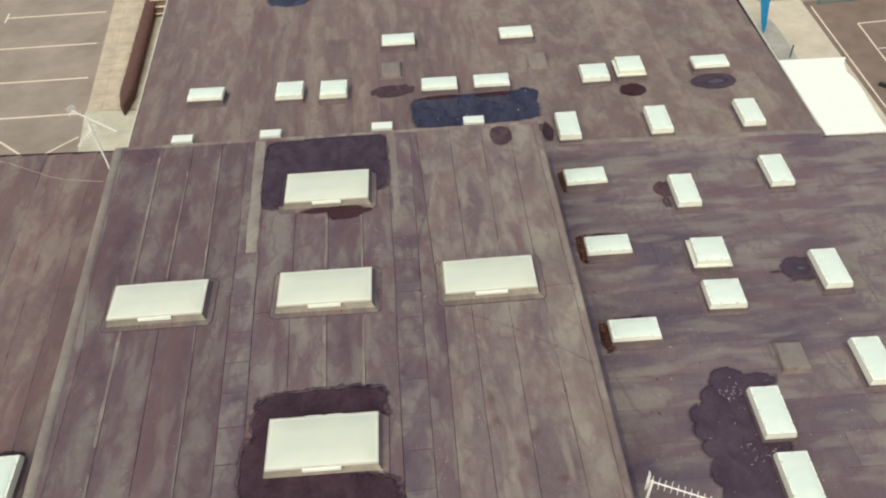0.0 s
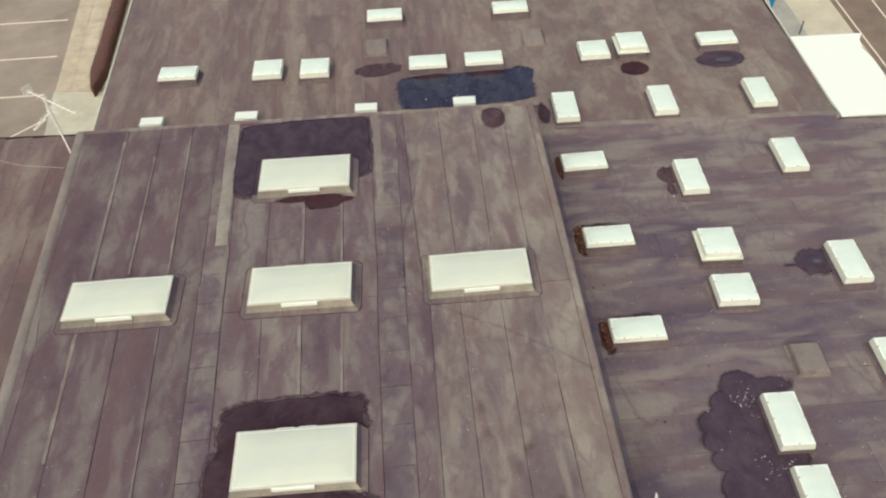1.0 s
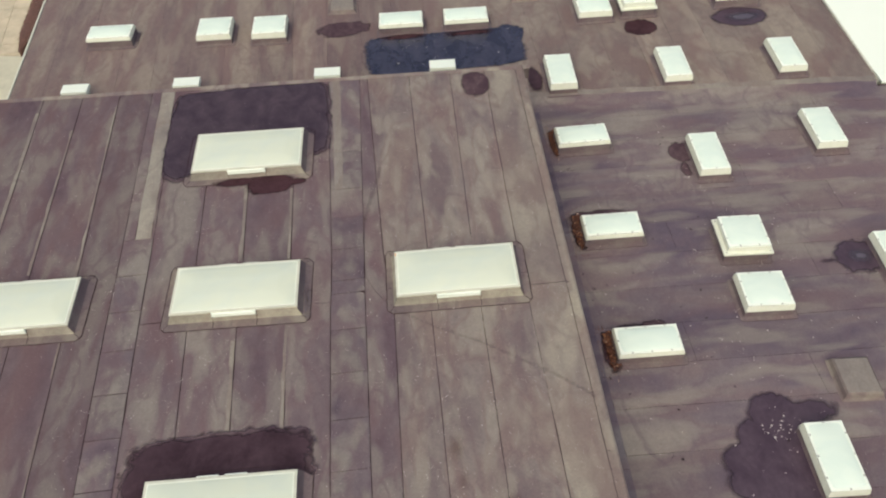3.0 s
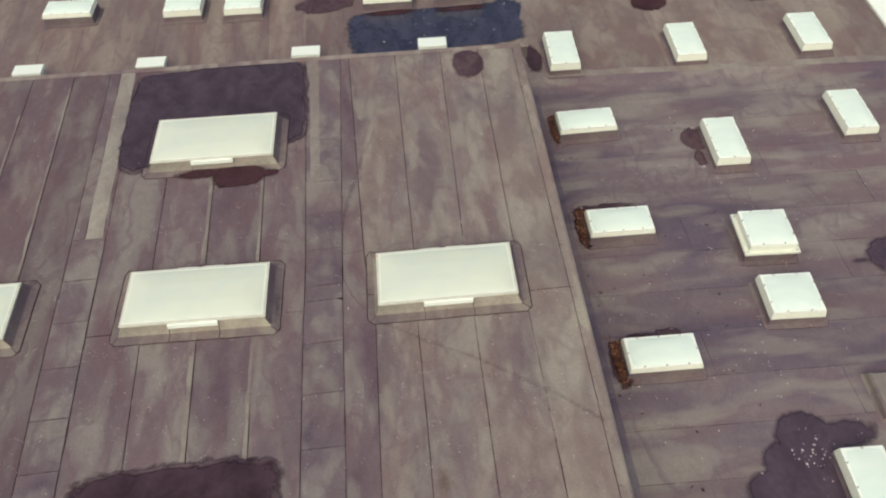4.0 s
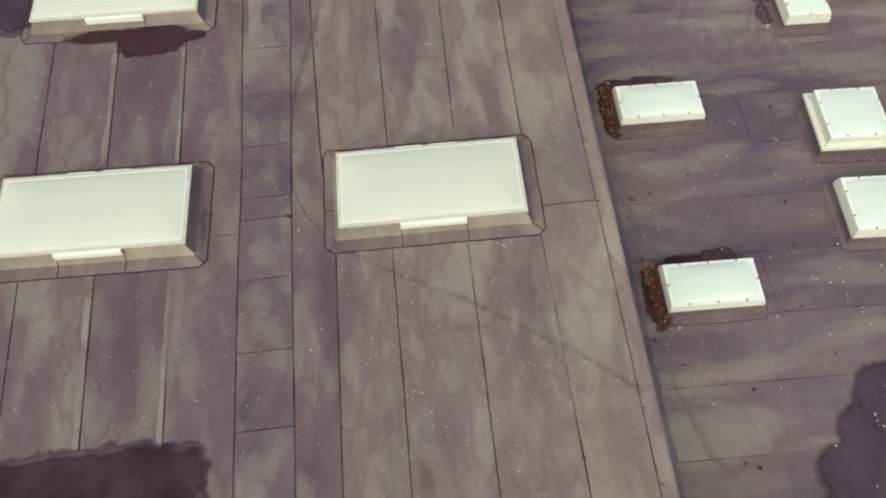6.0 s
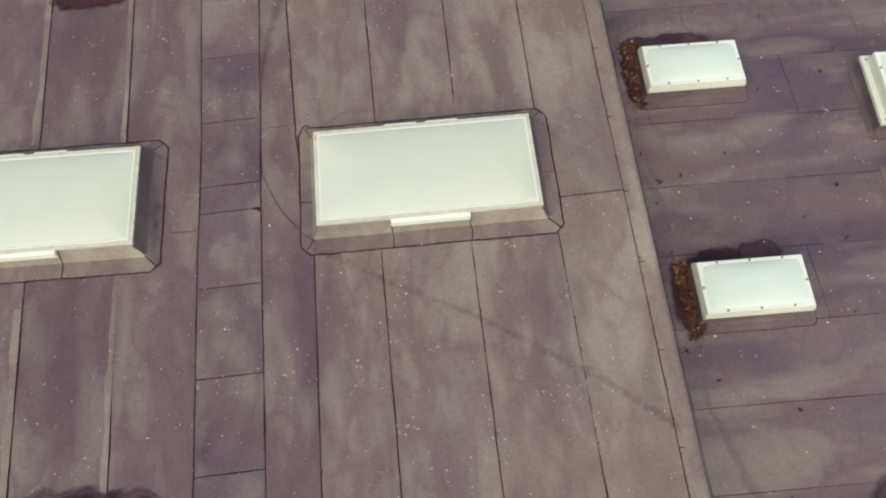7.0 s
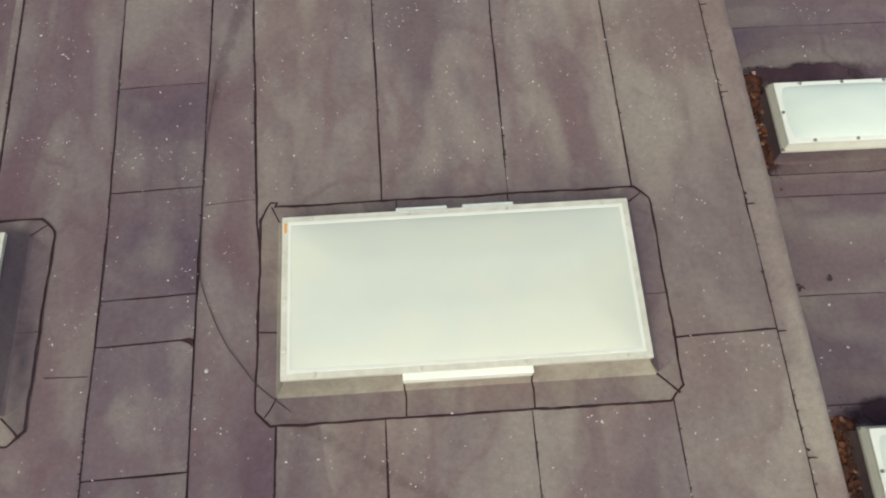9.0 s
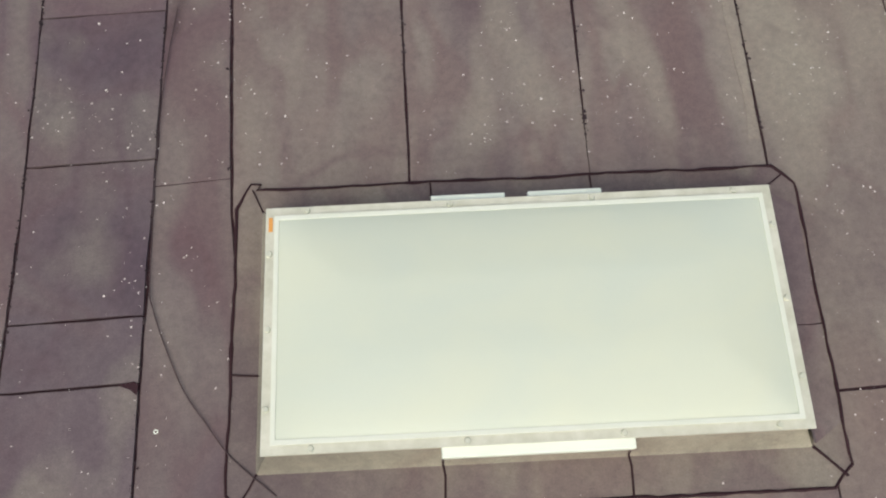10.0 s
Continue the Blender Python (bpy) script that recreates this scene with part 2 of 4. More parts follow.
def slab(bm, outline, z0, z1):
    """A flat piece with thickness over an outline that runs anticlockwise."""
    top = [bm.verts.new((x, y, z1)) for x, y in outline]
    low = [bm.verts.new((x, y, z0)) for x, y in outline]
    bm.faces.new(top)
    bm.faces.new(low[::-1])
    n = len(outline)
    for i in range(n):
        j = (i + 1) % n
        bm.faces.new((low[i], low[j], top[j], top[i]))


def tube(bm, points, radius, sides=6):
    """A round bar along points."""
    rings = []
    for i, p in enumerate(points):
        a, b = Vector(points[max(i - 1, 0)]), Vector(points[min(i + 1, len(points) - 1)])
        d = (b - a).normalized()
        u = d.cross(Vector((0, 0, 1)) if abs(d.z) < 0.9 else Vector((1, 0, 0))).normalized()
        w = d.cross(u)
        rings.append([bm.verts.new(Vector(p) + radius * (math.cos(k * math.tau / sides) * u + math.sin(k * math.tau / sides) * w)) for k in range(sides)])
    for r, s in zip(rings, rings[1:]):
        for k in range(sides):
            bm.faces.new((r[k], r[(k + 1) % sides], s[(k + 1) % sides], s[k]))
    bm.faces.new(rings[0][::-1])
    bm.faces.new(rings[-1])


def wobble(a, b, step=0.5, amount=0.004, seed=0.0, freq=2.3):
    """Points from a to b, each pushed a little off the line."""
    a, b = Vector(a), Vector(b)
    length = (b - a).length
    n = max(int(length / step), 1)
    side = Vector((-(b - a).y, (b - a).x)) / max(length, 1e-6)
    out = []
    for i in range(n + 1):
        p = a.lerp(b, i / n)
        push = 0 if i in (0, n) else amount * (noise.noise(Vector((p.x * freq, p.y * freq, seed))) + 0.5 * noise.noise(Vector((p.x * 4 * freq, p.y * 4 * freq, seed))) + 0.35 * noise.noise(Vector((p.x * 13 * freq, p.y * 13 * freq, seed))))
        out.append(tuple(p + side * push))
    return out


def ring(bm, w0, d0, z0, w1, d1, z1):
    """The sloped wall between two rectangles centred on the origin."""
    a = [bm.verts.new((sx * w0 / 2, sy * d0 / 2, z0)) for sx, sy in ((-1, -1), (1, -1), (1, 1), (-1, 1))]
    b = [bm.verts.new((sx * w1 / 2, sy * d1 / 2, z1)) for sx, sy in ((-1, -1), (1, -1), (1, 1), (-1, 1))]
    for i in range(4):
        j = (i + 1) % 4
        bm.faces.new((a[i], a[j], b[j], b[i]))


def flange(bm, w, d, rim, z0, z1):
    """A flat frame with a hole in it."""
    ring(bm, w, d, z0, w, d, z1)
    ring(bm, w, d, z1, w - 2 * rim, d - 2 * rim, z1)
    ring(bm, w - 2 * rim, d - 2 * rim, z1, w - 2 * rim, d - 2 * rim, z0)
    ring(bm, w - 2 * rim, d - 2 * rim, z0, w, d, z0)
    bmesh.ops.remove_doubles(bm, verts=bm.verts, dist=1e-5)


def pillow(bm, w, d, z, height, power=3.0, nx=16, ny=10, corner=0.0, hip=0.0):
    """A blown acrylic dome over a rectangle."""
    grid = []
    for j in range(ny + 1):
        row = []
        for i in range(nx + 1):
            u, v = 2 * i / nx - 1, 2 * j / ny - 1
            u, v = math.copysign(abs(u) ** 0.75, u), math.copysign(abs(v) ** 0.75, v)
            h = (1 - abs(u) ** power) * (1 - abs(v) ** power)
            x, y = u * w / 2, v * d / 2
            if corner:
                k = 1 - corner * (u * v) ** 4
                x, y = x * k, y * k
            up = height * h ** 0.8
            if hip:
                up = 0.35 * up + 0.65 * height * min(1.0, min(w / 2 - abs(x), d / 2 - abs(y)) / hip) ** 0.8
            row.append(bm.verts.new((x, y, z + up)))
        grid.append(row)
    for a, b in zip(grid, grid[1:]):
        for i in range(nx):
            bm.faces.new((a[i], a[i + 1], b[i + 1], b[i])).smooth = True


def depth_at(x, y, shapes):
    """How far inside the union of ragged patches a place lies, in metres."""
    best = -1.0
    for n, shape in enumerate(shapes):
        cx, cy, ax, ay = shape[:4]
        how = shape[4] if len(shape) > 4 else {}
        u, v, k = abs(x - cx) / ax, abs(y - cy) / ay, how.get("square", 2.0)
        d = (1 - (u ** k + v ** k) ** (1 / k)) * min(ax, ay)
        ragged = how.get("rough", 0.2)
        f = 1.5 + 0.9 / min(ax, ay)
        p = Vector((x * f, y * f, 3.7 * n))
        d += min(ragged, 0.3) * min(min(ax, ay), 0.7) * (0.6 * noise.noise(p) + 0.8 * (abs(noise.noise(p * 1.9)) - 0.22))
        d += 0.05 * (abs(noise.noise(Vector((x * 4.5, y * 4.5, n)))) - 0.2) * min(1.0, 12 * ragged)
        best = max(best, d)
    return best


def empty(name, m):
    ob = new(name)
    ob.matrix_world = m
    return ob


# ---- ground, car park and paving ----
bm = bmesh.new()
bmesh.ops.create_grid(bm, x_segments=40, y_segments=40, size=900)
ground = tagged(part("ground", bm, ASPHALT), "grey-brown asphalt car park and ground", "ground", kind="structure")
ground.location = (0, 0, GROUND)


def flat(name, outline, z0, z1, material, label, category):
    bm = bmesh.new()
    slab(bm, outline, z0, z1)
    return tagged(part(name, bm, material), label, category, kind="structure")


flat("road", [(18.3, -60), (60, -60), (60, 33.0), (19.42, 33.0), (18.35, 14.7)], GROUND - 0.1, GROUND + 0.012, COURT, "dark brown asphalt sports court", "court")


def ground_line(points, width=0.1):
    bm = bmesh.new()
    for (ax, ay), (bx, by) in zip(points, points[1:]):
        d = Vector((bx - ax, by - ay)).normalized() * width / 2
        slab(bm, [(ax + d.y, ay - d.x), (bx + d.y, by - d.x), (bx - d.y, by + d.x), (ax - d.y, ay + d.x)], GROUND + 0.01, GROUND + 0.018)
    return tagged(part("painted_line", bm, PAINT), "thin white painted line on asphalt", "road marking", "painted lines", kind="structure")


for y, x0, x1 in ((28.90, -21.0, -14.71), (31.75, -21.2, -14.84), (34.81, -21.4, -15.08), (37.91, -20.35, -15.27), (41.05, -20.5, -15.42)):
    ground_line([(x0, y + 0.036 * (x1 - x0)), (x1, y)], 0.085)
ground_line([(-20.33, 37.65), (-20.37, 38.58)], 0.085)
ground_line([(-17.53, 27.32), (-15.92, 25.85)], 0.085)
ground_line([(-15.60, 26.01), (-14.24, 27.18)], 0.085)
ground_line([(18.62, 14.70), (19.66, 32.50)], 0.07)
ground_line([(26.18, 30.75), (21.11, 30.65), (20.52, 23.49)], 0.07)
ground_line([(26.18, 28.30), (21.02, 28.46)], 0.06)

paving = empty("pavement", Matrix())
tagged(paving, "buff concrete slab path beside the building", "pavement", kind="structure")
bm = bmesh.new()
slab(bm, [(-14.28, 28.97), (-10.46, 28.77), (-10.59, 48.81), (-15.77, 48.82)], GROUND - 0.1, GROUND + 0.05)
part("bedding", bm, CONCRETE, paving)
flat("apron", [(-13.75, 23.64), (-10.35, 23.62), (-10.4, 28.55), (-12.07, 28.63), (-14.31, 28.95), (-14.06, 26.77)], GROUND - 0.1, GROUND + 0.09, APRON, "pale concrete apron beside the low roof", "pavement")
flat("yard", [(13.05, 9.85), (18.06, 9.82), (18.34, 14.7), (19.41, 33.23), (17.4, 33.3), (14.20, 58.44), (13.20, 58.44)], GROUND - 0.1, GROUND + 0.03, YARD, "buff concrete yard between building and court", "pavement")
flat("yard_strip", [(13.28, 19.62), (16.9, 24.0), (17.16, 28.29), (17.25, 29.37), (17.32, 30.56), (17.27, 31.67), (16.57, 31.41), (15.0, 29.5), (13.3, 27.4)], GROUND + 0.03, GROUND + 0.045, YARD_GREY, "flat grey strip of the yard along the wall", "pavement")

# ---- the building: walls, then the roof decks ----
def wall(name, outline, z1, label="plain rendered building wall under the flat roof"):
    bm = bmesh.new()
    slab(bm, outline, GROUND - 0.2, z1)
    return tagged(part(name, bm, RENDERED), label, "wall", kind="structure")


def lx(y):
    return -9.74 - 0.034 * (y - 12.5)


def rx(y):
    return 3.515 + 0.029 * (y - 12)


def back(x):
    return 20.25 - 0.0435 * (x + 0.5)


Y0 = -9.0
wall("wall_main", [(lx(Y0), Y0), (rx(Y0), Y0), (rx(20.4), back(3.7)), (lx(20.6), back(-10))], MAIN - 0.03)
wall("wall_right", [(rx(Y0) + 0.02, Y0), (17.0, Y0), (17.0, 19.28), (13.5, 19.5), (rx(20) + 0.02, 20.05)], RIGHT - 0.03)
wall("wall_far", [(-10.30, 20.75), (3.85, 20.16), (3.9, 20.33), (13.46, 19.68), (14.74, 41.4), (-10.69, 41.4)], FAR - 0.03)
wall("wall_left", [(-19.0, Y0), (lx(Y0) - 0.02, Y0), (lx(20.6) - 0.02, 21.4), (-19.0, 22.15)], LEFT - 0.03)


def deck(name, outline, z, label):
    """The bitumen bed on which the felt sheets lie."""
    bm = bmesh.new()
    slab(bm, outline, z - 0.03, z - 0.009)
    return tagged(part(name, bm, BITUMEN), label, "roof", kind="structure")


main_roof = deck("roof_main", [(lx(Y0), Y0), (rx(Y0), Y0), (rx(20.4), back(3.7)), (lx(20.6), back(-10))], MAIN, "flat roof of weathered brown-grey felt strips")
right_roof = deck("roof_right", [(rx(Y0) + 0.02, Y0), (17.0, Y0), (17.0, 19.28), (13.5, 19.5), (rx(20) + 0.02, 19.9)], RIGHT, "lower flat roof of dark mauve-grey felt")
far_roof = deck("roof_far", [(-10.30, 20.75), (3.85, 20.16), (3.9, 20.33), (13.46, 19.68), (14.74, 41.4), (-10.69, 41.4)], FAR, "lower flat roof of streaked brown-grey felt")
left_roof = deck("roof_left", [(-19.0, Y0), (lx(Y0) - 0.02, Y0), (lx(20.6) - 0.02, 21.4), (-19.0, 22.15)], LEFT, "lower flat roof of mauve-brown felt")


def sheet(parent, material, quad, z=0.0, gap=0.006, seed=0.0, thick=0.008, wob=0.013, name="felt_sheet", step=0.06):
    """One felt sheet over an outline that runs anticlockwise, with a slightly uneven edge."""
    count = len(quad)
    c = Vector((sum(p[0] for p in quad) / count, sum(p[1] for p in quad) / count))
    pts = []
    q = []
    for p in quad:
        p = Vector(p)
        d = c - p
        q.append((p.x + math.copysign(gap, d.x), p.y + math.copysign(gap, d.y)))
    for i in range(count):
        pts += wobble(q[i], q[(i + 1) % count], step, wob, seed + i, 1.7)[:-1]
    bm = bmesh.new()
    slab(bm, pts, z - thick, z)
    return part(name, bm, material, parent)


rng = random.Random(4)
SEAMS = [  # sheet joints of the main roof: x at y = 9 and 12.6 on the front sheets, at y = 14.2 and 20 on the rear ones
    (-9.30, -9.33, -9.56, -9.72), (-8.33, -8.40, -8.39, -8.49), (-7.38, -7.45, -7.47, -7.50), (-6.42, -6.47, -6.47, -6.56),
    (-5.60, -5.67, -5.67, -5.73), (-4.97, -5.03, -5.04, -5.09), (-4.03, -4.08, -4.07, -4.05), (-3.09, -3.13, -3.10, -3.11),
    (-2.17, -2.17, -2.12, -2.05), (-1.38, -1.32, -1.27, -1.25), (-0.70, -0.64, -0.60, -0.46), (-0.19, -0.08, -0.20, -0.26),
    (0.57, 0.64, 0.72, 0.81), (1.52, 1.61, 1.65, 1.86), (2.50, 2.56, 2.57, 2.75), (3.26, 3.36, 3.395, 3.56)]
TURNOVER = (12.7, 14.1)  # between these, under the rooflights, the joints step from front to rear sheets


def seam_x(i, y):
    a, b, c, d = SEAMS[i]
    y = max(y, 3.0)
    k = min(max((y - TURNOVER[0]) / (TURNOVER[1] - TURNOVER[0]), 0.0), 1.0)
    return (1 - k) * (a + (b - a) * (y - 9) / 3.6) + k * (c + (d - c) * (y - 14.2) / 5.8)


BANDS = {4: "band", 9: "band"}
CUTS = {  # cross joints of the two bands
    9: [5.7, 6.65, 7.6, 8.55, 9.5, 10.46, 11.41, 12.38, 13.26, 13.59, 14.43, 15.34, 16.21, 17.45],
    4: [5.9, 6.8, 7.75, 8.7, 9.65, 10.6, 11.5, 12.45, 13.37, 14.3, 15.3, 16.2, 17.3]}
TAIL = [-8.05, -7.1, -6.15, -5.2, -4.25, -3.3, -2.35, -1.4, -0.45, 0.5, 1.45, 2.4, 3.35, 4.3, 5.1]
SHORT = {5: 13.02, 14: 12.97}  # where a front sheet meets a rear one beside a rooflight


def strip(i, a, b, material, lift, seed, thick):
    """A sheet between two joints of the main roof, from y = a to y = b."""
    gap = (0.0075 if i < 9 else 0.0055 if i < 14 else 0.0045) + 0.002 * ((i * 7) % 3) / 2
    ys = [a] + [y for y in (3.0, 9.0, *TURNOVER, 17.0) if a + 0.3 < y < b - 0.3] + [b]
    outline = [(seam_x(i, y), y) for y in ys[:1]] + [(seam_x(i + 1, y), y) for y in ys] + [(seam_x(i, y), y) for y in ys[:0:-1]]
    sheet(main_roof, material, outline, MAIN + lift, gap, seed, thick, 0.008)


for i in range(len(SEAMS) - 1):
    end = back(SEAMS[i][0])
    if i not in BANDS:
        material = FELT_VERGE if i == 14 else FELT_MAIN if i > 10 else FELT_MAUVE if i > 3 else FELT_DUSK
        ys = [Y0, 3.0] + ([SHORT[i]] if i in SHORT else []) + [end]
        for k, (a, b) in enumerate(zip(ys, ys[1:])):
            strip(i, a, b, material, 0.0, i * 3.1 + k, 0.008)
        continue
    ys = [Y0, *TAIL, *CUTS[i], end]
    for k, (a, b) in enumerate(zip(ys, ys[1:])):
        seed = i * 3.1 + k
        if a < (16.0 if i == 9 else 15.2):
            strip(i, a, b, FELT_BAND, 0.006, seed, 0.014)
            continue
        off0, off1 = (0.09, 0.29) if i == 9 else (0.24, 0.575)
        inner, outer = (lambda y: seam_x(i, y) + off0), (lambda y: seam_x(i, y) + off1)
        sheet(main_roof, FELT_EDGE, [(inner(a), a), (outer(a), a), (outer(b), b), (inner(b), b)], MAIN + 0.011, 0.003, seed, 0.019, name="ridge_strip")
        rest = (lambda y: seam_x(i, y)) if i == 9 else outer
        sheet(main_roof, FELT_MAUVE if i != 9 else FELT_BAND, [(rest(a), a), (seam_x(i + 1, a), a), (seam_x(i + 1, b), b), (rest(b), b)], MAIN + 0.006, 0.005, seed + 0.5, 0.014)
        if i != 9:
            sheet(main_roof, FELT_MAUVE, [(seam_x(i, a), a), (inner(a), a), (inner(b), b), (seam_x(i, b), b)], MAIN + 0.006, 0.005, seed + 0.7, 0.014)

# paler lap strips beside some joints
for i, a, b in ((1, 9.5, 20.0), (1, 5.0, 8.8), (2, 14.6, 19.2), (3, 12.0, 20.0), (3, 5.0, 11.0), (7, 6.0, 12.4), (7, 14.4, 16.6), (8, 10.3, 16.4), (14, 14.3, 20.0)):
    wd = 0.05 + 0.02 * ((i * 5) % 3)
    pts = wobble((seam_x(i, a) - wd, a), (seam_x(i, a) - 0.012, a), 0.05, 0.01, i) + wobble((seam_x(i, b) - 0.012, b), (seam_x(i, b) - wd, b), 0.05, 0.02, i) + wobble((seam_x(i, b) - wd, b), (seam_x(i, a) - wd, a), 0.15, 0.03, i + a)[1:-1]
    bm = bmesh.new()
    slab(bm, pts, MAIN - 0.002, MAIN + 0.0025)
    part("lap_strip", bm, FELT_RIDGE if i < 11 else FELT_MAIN, main_roof)
bm = bmesh.new()
slab(bm, wobble((-0.595, 14.272), (-0.21, 14.285), 0.03, 0.004, 3) + wobble((-0.21, 14.289), (-0.595, 14.276), 0.03, 0.004, 5), MAIN - 0.002, MAIN + 0.002)
part("bitumen_bead", bm, BITUMEN, main_roof)
bm = bmesh.new()
slab(bm, wobble((-1.62, 13.078), (-1.33, 13.062), 0.03, 0.004, 6) + wobble((-1.33, 13.067), (-1.62, 13.084), 0.03, 0.004, 8), MAIN - 0.002, MAIN + 0.002)
part("bitumen_bead", bm, BITUMEN, main_roof)
bm = bmesh.new()
slab(bm, [(-0.665, 13.232), (-0.635, 13.205), (-0.628, 13.255), (-0.65, 13.272), (-0.735, 13.262)], MAIN - 0.002, MAIN + 0.011)
part("bitumen_bead", bm, BITUMEN, main_roof, "wedge of spilt black bitumen")
# verge strips: flat flashing along both sides, rolled over the edge
for side in (0, 1):
    ys = [Y0] + [12.95 + 0.93 * k + 0.04 * ((k * 7) % 3) for k in range(-23, 9)]
    ys = [y for y in ys if y < 19.9] + [back(3.8) if side else back(-10)]
    for k in range(len(ys) - 1):
        a, b = ys[k], ys[k + 1]
        bm = bmesh.new()
        n = 8
        for s in range(n):
            y0, y1 = a + (b - a) * s / n, a + (b - a) * (s + 1) / n
            if side:
                prof = lambda y: [(seam_x(15, y) + 0.003, 0.0), (seam_x(15, y) + 0.05, 0.014), (rx(y) - 0.055, 0.066), (rx(y) - 0.01, 0.068), (rx(y) + 0.008, 0.045), (rx(y) + 0.03, -0.1), (rx(y) + 0.045, -0.45)]
            else:
                prof = lambda y: [(lx(y) - 0.12, -0.4), (lx(y) - 0.1, 0.0), (lx(y) - 0.05, 0.05), (lx(y) + 0.13, 0.045), (lx(y) + 0.17, 0.002)]
            p0, p1 = prof(y0), prof(y1)
            for (x0, z0), (x1, z1), (x2, z2), (x3, z3) in zip(p0, p0[1:], p1[1:], p1):
                f = bm.faces.new([bm.verts.new(v) for v in ((x0, y0, z0), (x1, y0, z1), (x2, y1, z2), (x3, y1, z3))])
                f.smooth = True
        bmesh.ops.remove_doubles(bm, verts=bm.verts, dist=1e-4)
        part("verge_strip", bm, FELT_VERGE if side else FELT_EDGE, main_roof)
        if side and 5 < a < 20:
            bm = bmesh.new()
            jog = seam_x(15, a)
            low = [bm.verts.new((jog + x, a + y, z)) for x, y, z in ((-0.004, -0.006, 0.004), (0.05, -0.011, 0.018), (0.052, -0.004, 0.018), (-0.004, 0.003, 0.004))]
            top = [bm.verts.new(v.co + Vector((0, 0, 0.004))) for v in low]
            bm.faces.new(top)
            for k0, k1 in ((0, 1), (1, 2), (2, 3), (3, 0)):
                bm.faces.new((low[k0], low[k1], top[k1], top[k0]))
            part("bitumen_bead", bm, BITUMEN, main_roof)
for a, b in ((Y0, 3.0), (3.0, 12.7), (12.7, 14.1), (14.1, 20.6)):
    sheet(main_roof, FELT_MAUVE, [(lx(a) + 0.17, a), (seam_x(0, a), a), (seam_x(0, b), b), (lx(b) + 0.17, b)], MAIN, 0.006, a)
# drip roll at the back edge
bm = bmesh.new()
for k in range(28):
    x0, x1 = -10.05 + 0.5 * k, -10.05 + 0.5 * k + 0.498
    f = [bm.verts.new(v) for v in ((x0, back(x0) - 0.1, 0.012), (x1, back(x1) - 0.1, 0.012), (x1, back(x1) + 0.02, 0.035), (x0, back(x0) + 0.02, 0.035), (x1, back(x1) + 0.05, -0.4), (x0, back(x0) + 0.05, -0.4))]
    bm.faces.new(f[:4])
    bm.faces.new((f[3], f[2], f[4], f[5]))
part("back_verge", bm, FELT_MAIN, main_roof)

# right roof: sheets run across, a strip dressed against the wall
TURN_R = math.tan(radians(-2.4))


def ry(c, x):
    return c + TURN_R * (x - 4)


def step_y(x):
    return 20.3 - 0.072 * (x - 4)


rows = [11.65 - 0.955 * 21 + 0.955 * k for k in range(31)]
for k in range(30):
    a, b = rows[k], rows[k + 1]
    xs = [rx(a) + 0.47, 4.6 + 2.9 * ((k * 5) % 3) + rng.uniform(0, 2), 16.95]
    for m in range(2):
        x0, x1 = xs[m], xs[m + 1]
        if ry(a, x0) > step_y(x0) - 0.5 or ry(b, x1) < Y0 + 0.1:
            continue
        if ry(a, x1) < Y0 or ry(a, x1) > 19.9:
            continue
        sheet(right_roof, FELT_RIGHT, [(x0, max(ry(a, x0), Y0)), (x1, max(ry(a, x1), Y0)), (x1, min(ry(b, x1), step_y(x1) - 0.36)), (x0, min(ry(b, x0), step_y(x0) - 0.36))], RIGHT, 0.004, k + 40.5 * m, wob=0.006)
for k in range(30):
    a, b = Y0 + 0.06 + 0.97 * k, min(Y0 + 0.06 + 0.97 * (k + 1), 19.7)
    sheet(right_roof, FELT_COOL, [(rx(a) + 0.03, a), (rx(a) + 0.47, a), (rx(b) + 0.47, b), (rx(b) + 0.03, b)], RIGHT + 0.004, 0.004, k + 9, wob=0.006, name="upstand_sheet")

sheet(right_roof, FELT_RIGHT, [(13.2, 19.1), (16.95, 18.85), (16.95, 19.24), (13.2, 19.46)], RIGHT + 0.006, 0.004, 77.0, wob=0.006)
# bank up to the far roof
bm = bmesh.new()
for k in range(24):
    x0, x1 = 3.9 + 0.56 * k, 3.9 + 0.56 * (k + 1)
    pr = lambda x: [(step_y(x) - 0.6, RIGHT + 0.002), (step_y(x) - 0.42, RIGHT + 0.02), (step_y(x) - 0.2, FAR - 0.03), (step_y(x) - 0.1, FAR + 0.015), (step_y(x) + 0.1, FAR + 0.005)]
    p0, p1 = pr(x0), pr(x1)
    if x0 < 13.3:
        for (y0, z0), (y1, z1), (y2, z2), (y3, z3) in zip(p0, p0[1:], p1[1:], p1):
            f = bm.faces.new([bm.verts.new(v) for v in ((x0, y0, z0), (x1, y3, z3), (x1, y2, z2), (x0, y1, z1))])
            f.smooth = True
bmesh.ops.remove_doubles(bm, verts=bm.verts, dist=1e-4)
part("bank", bm, FELT_RIGHT, far_roof, "sloped felt bank between two roof levels")

bm = bmesh.new()
slab(bm, wobble((4.0, step_y(4) - 0.11), (13.45, step_y(13.45) - 0.11), 0.2, 0.03, 2) + wobble((13.45, step_y(13.45) + 0.1), (4.0, step_y(4) + 0.1), 0.2, 0.08, 3), FAR - 0.01, FAR + 0.0195)
part("bank_lip", bm, FELT_EDGE, far_roof, "pale felt lip along the step")
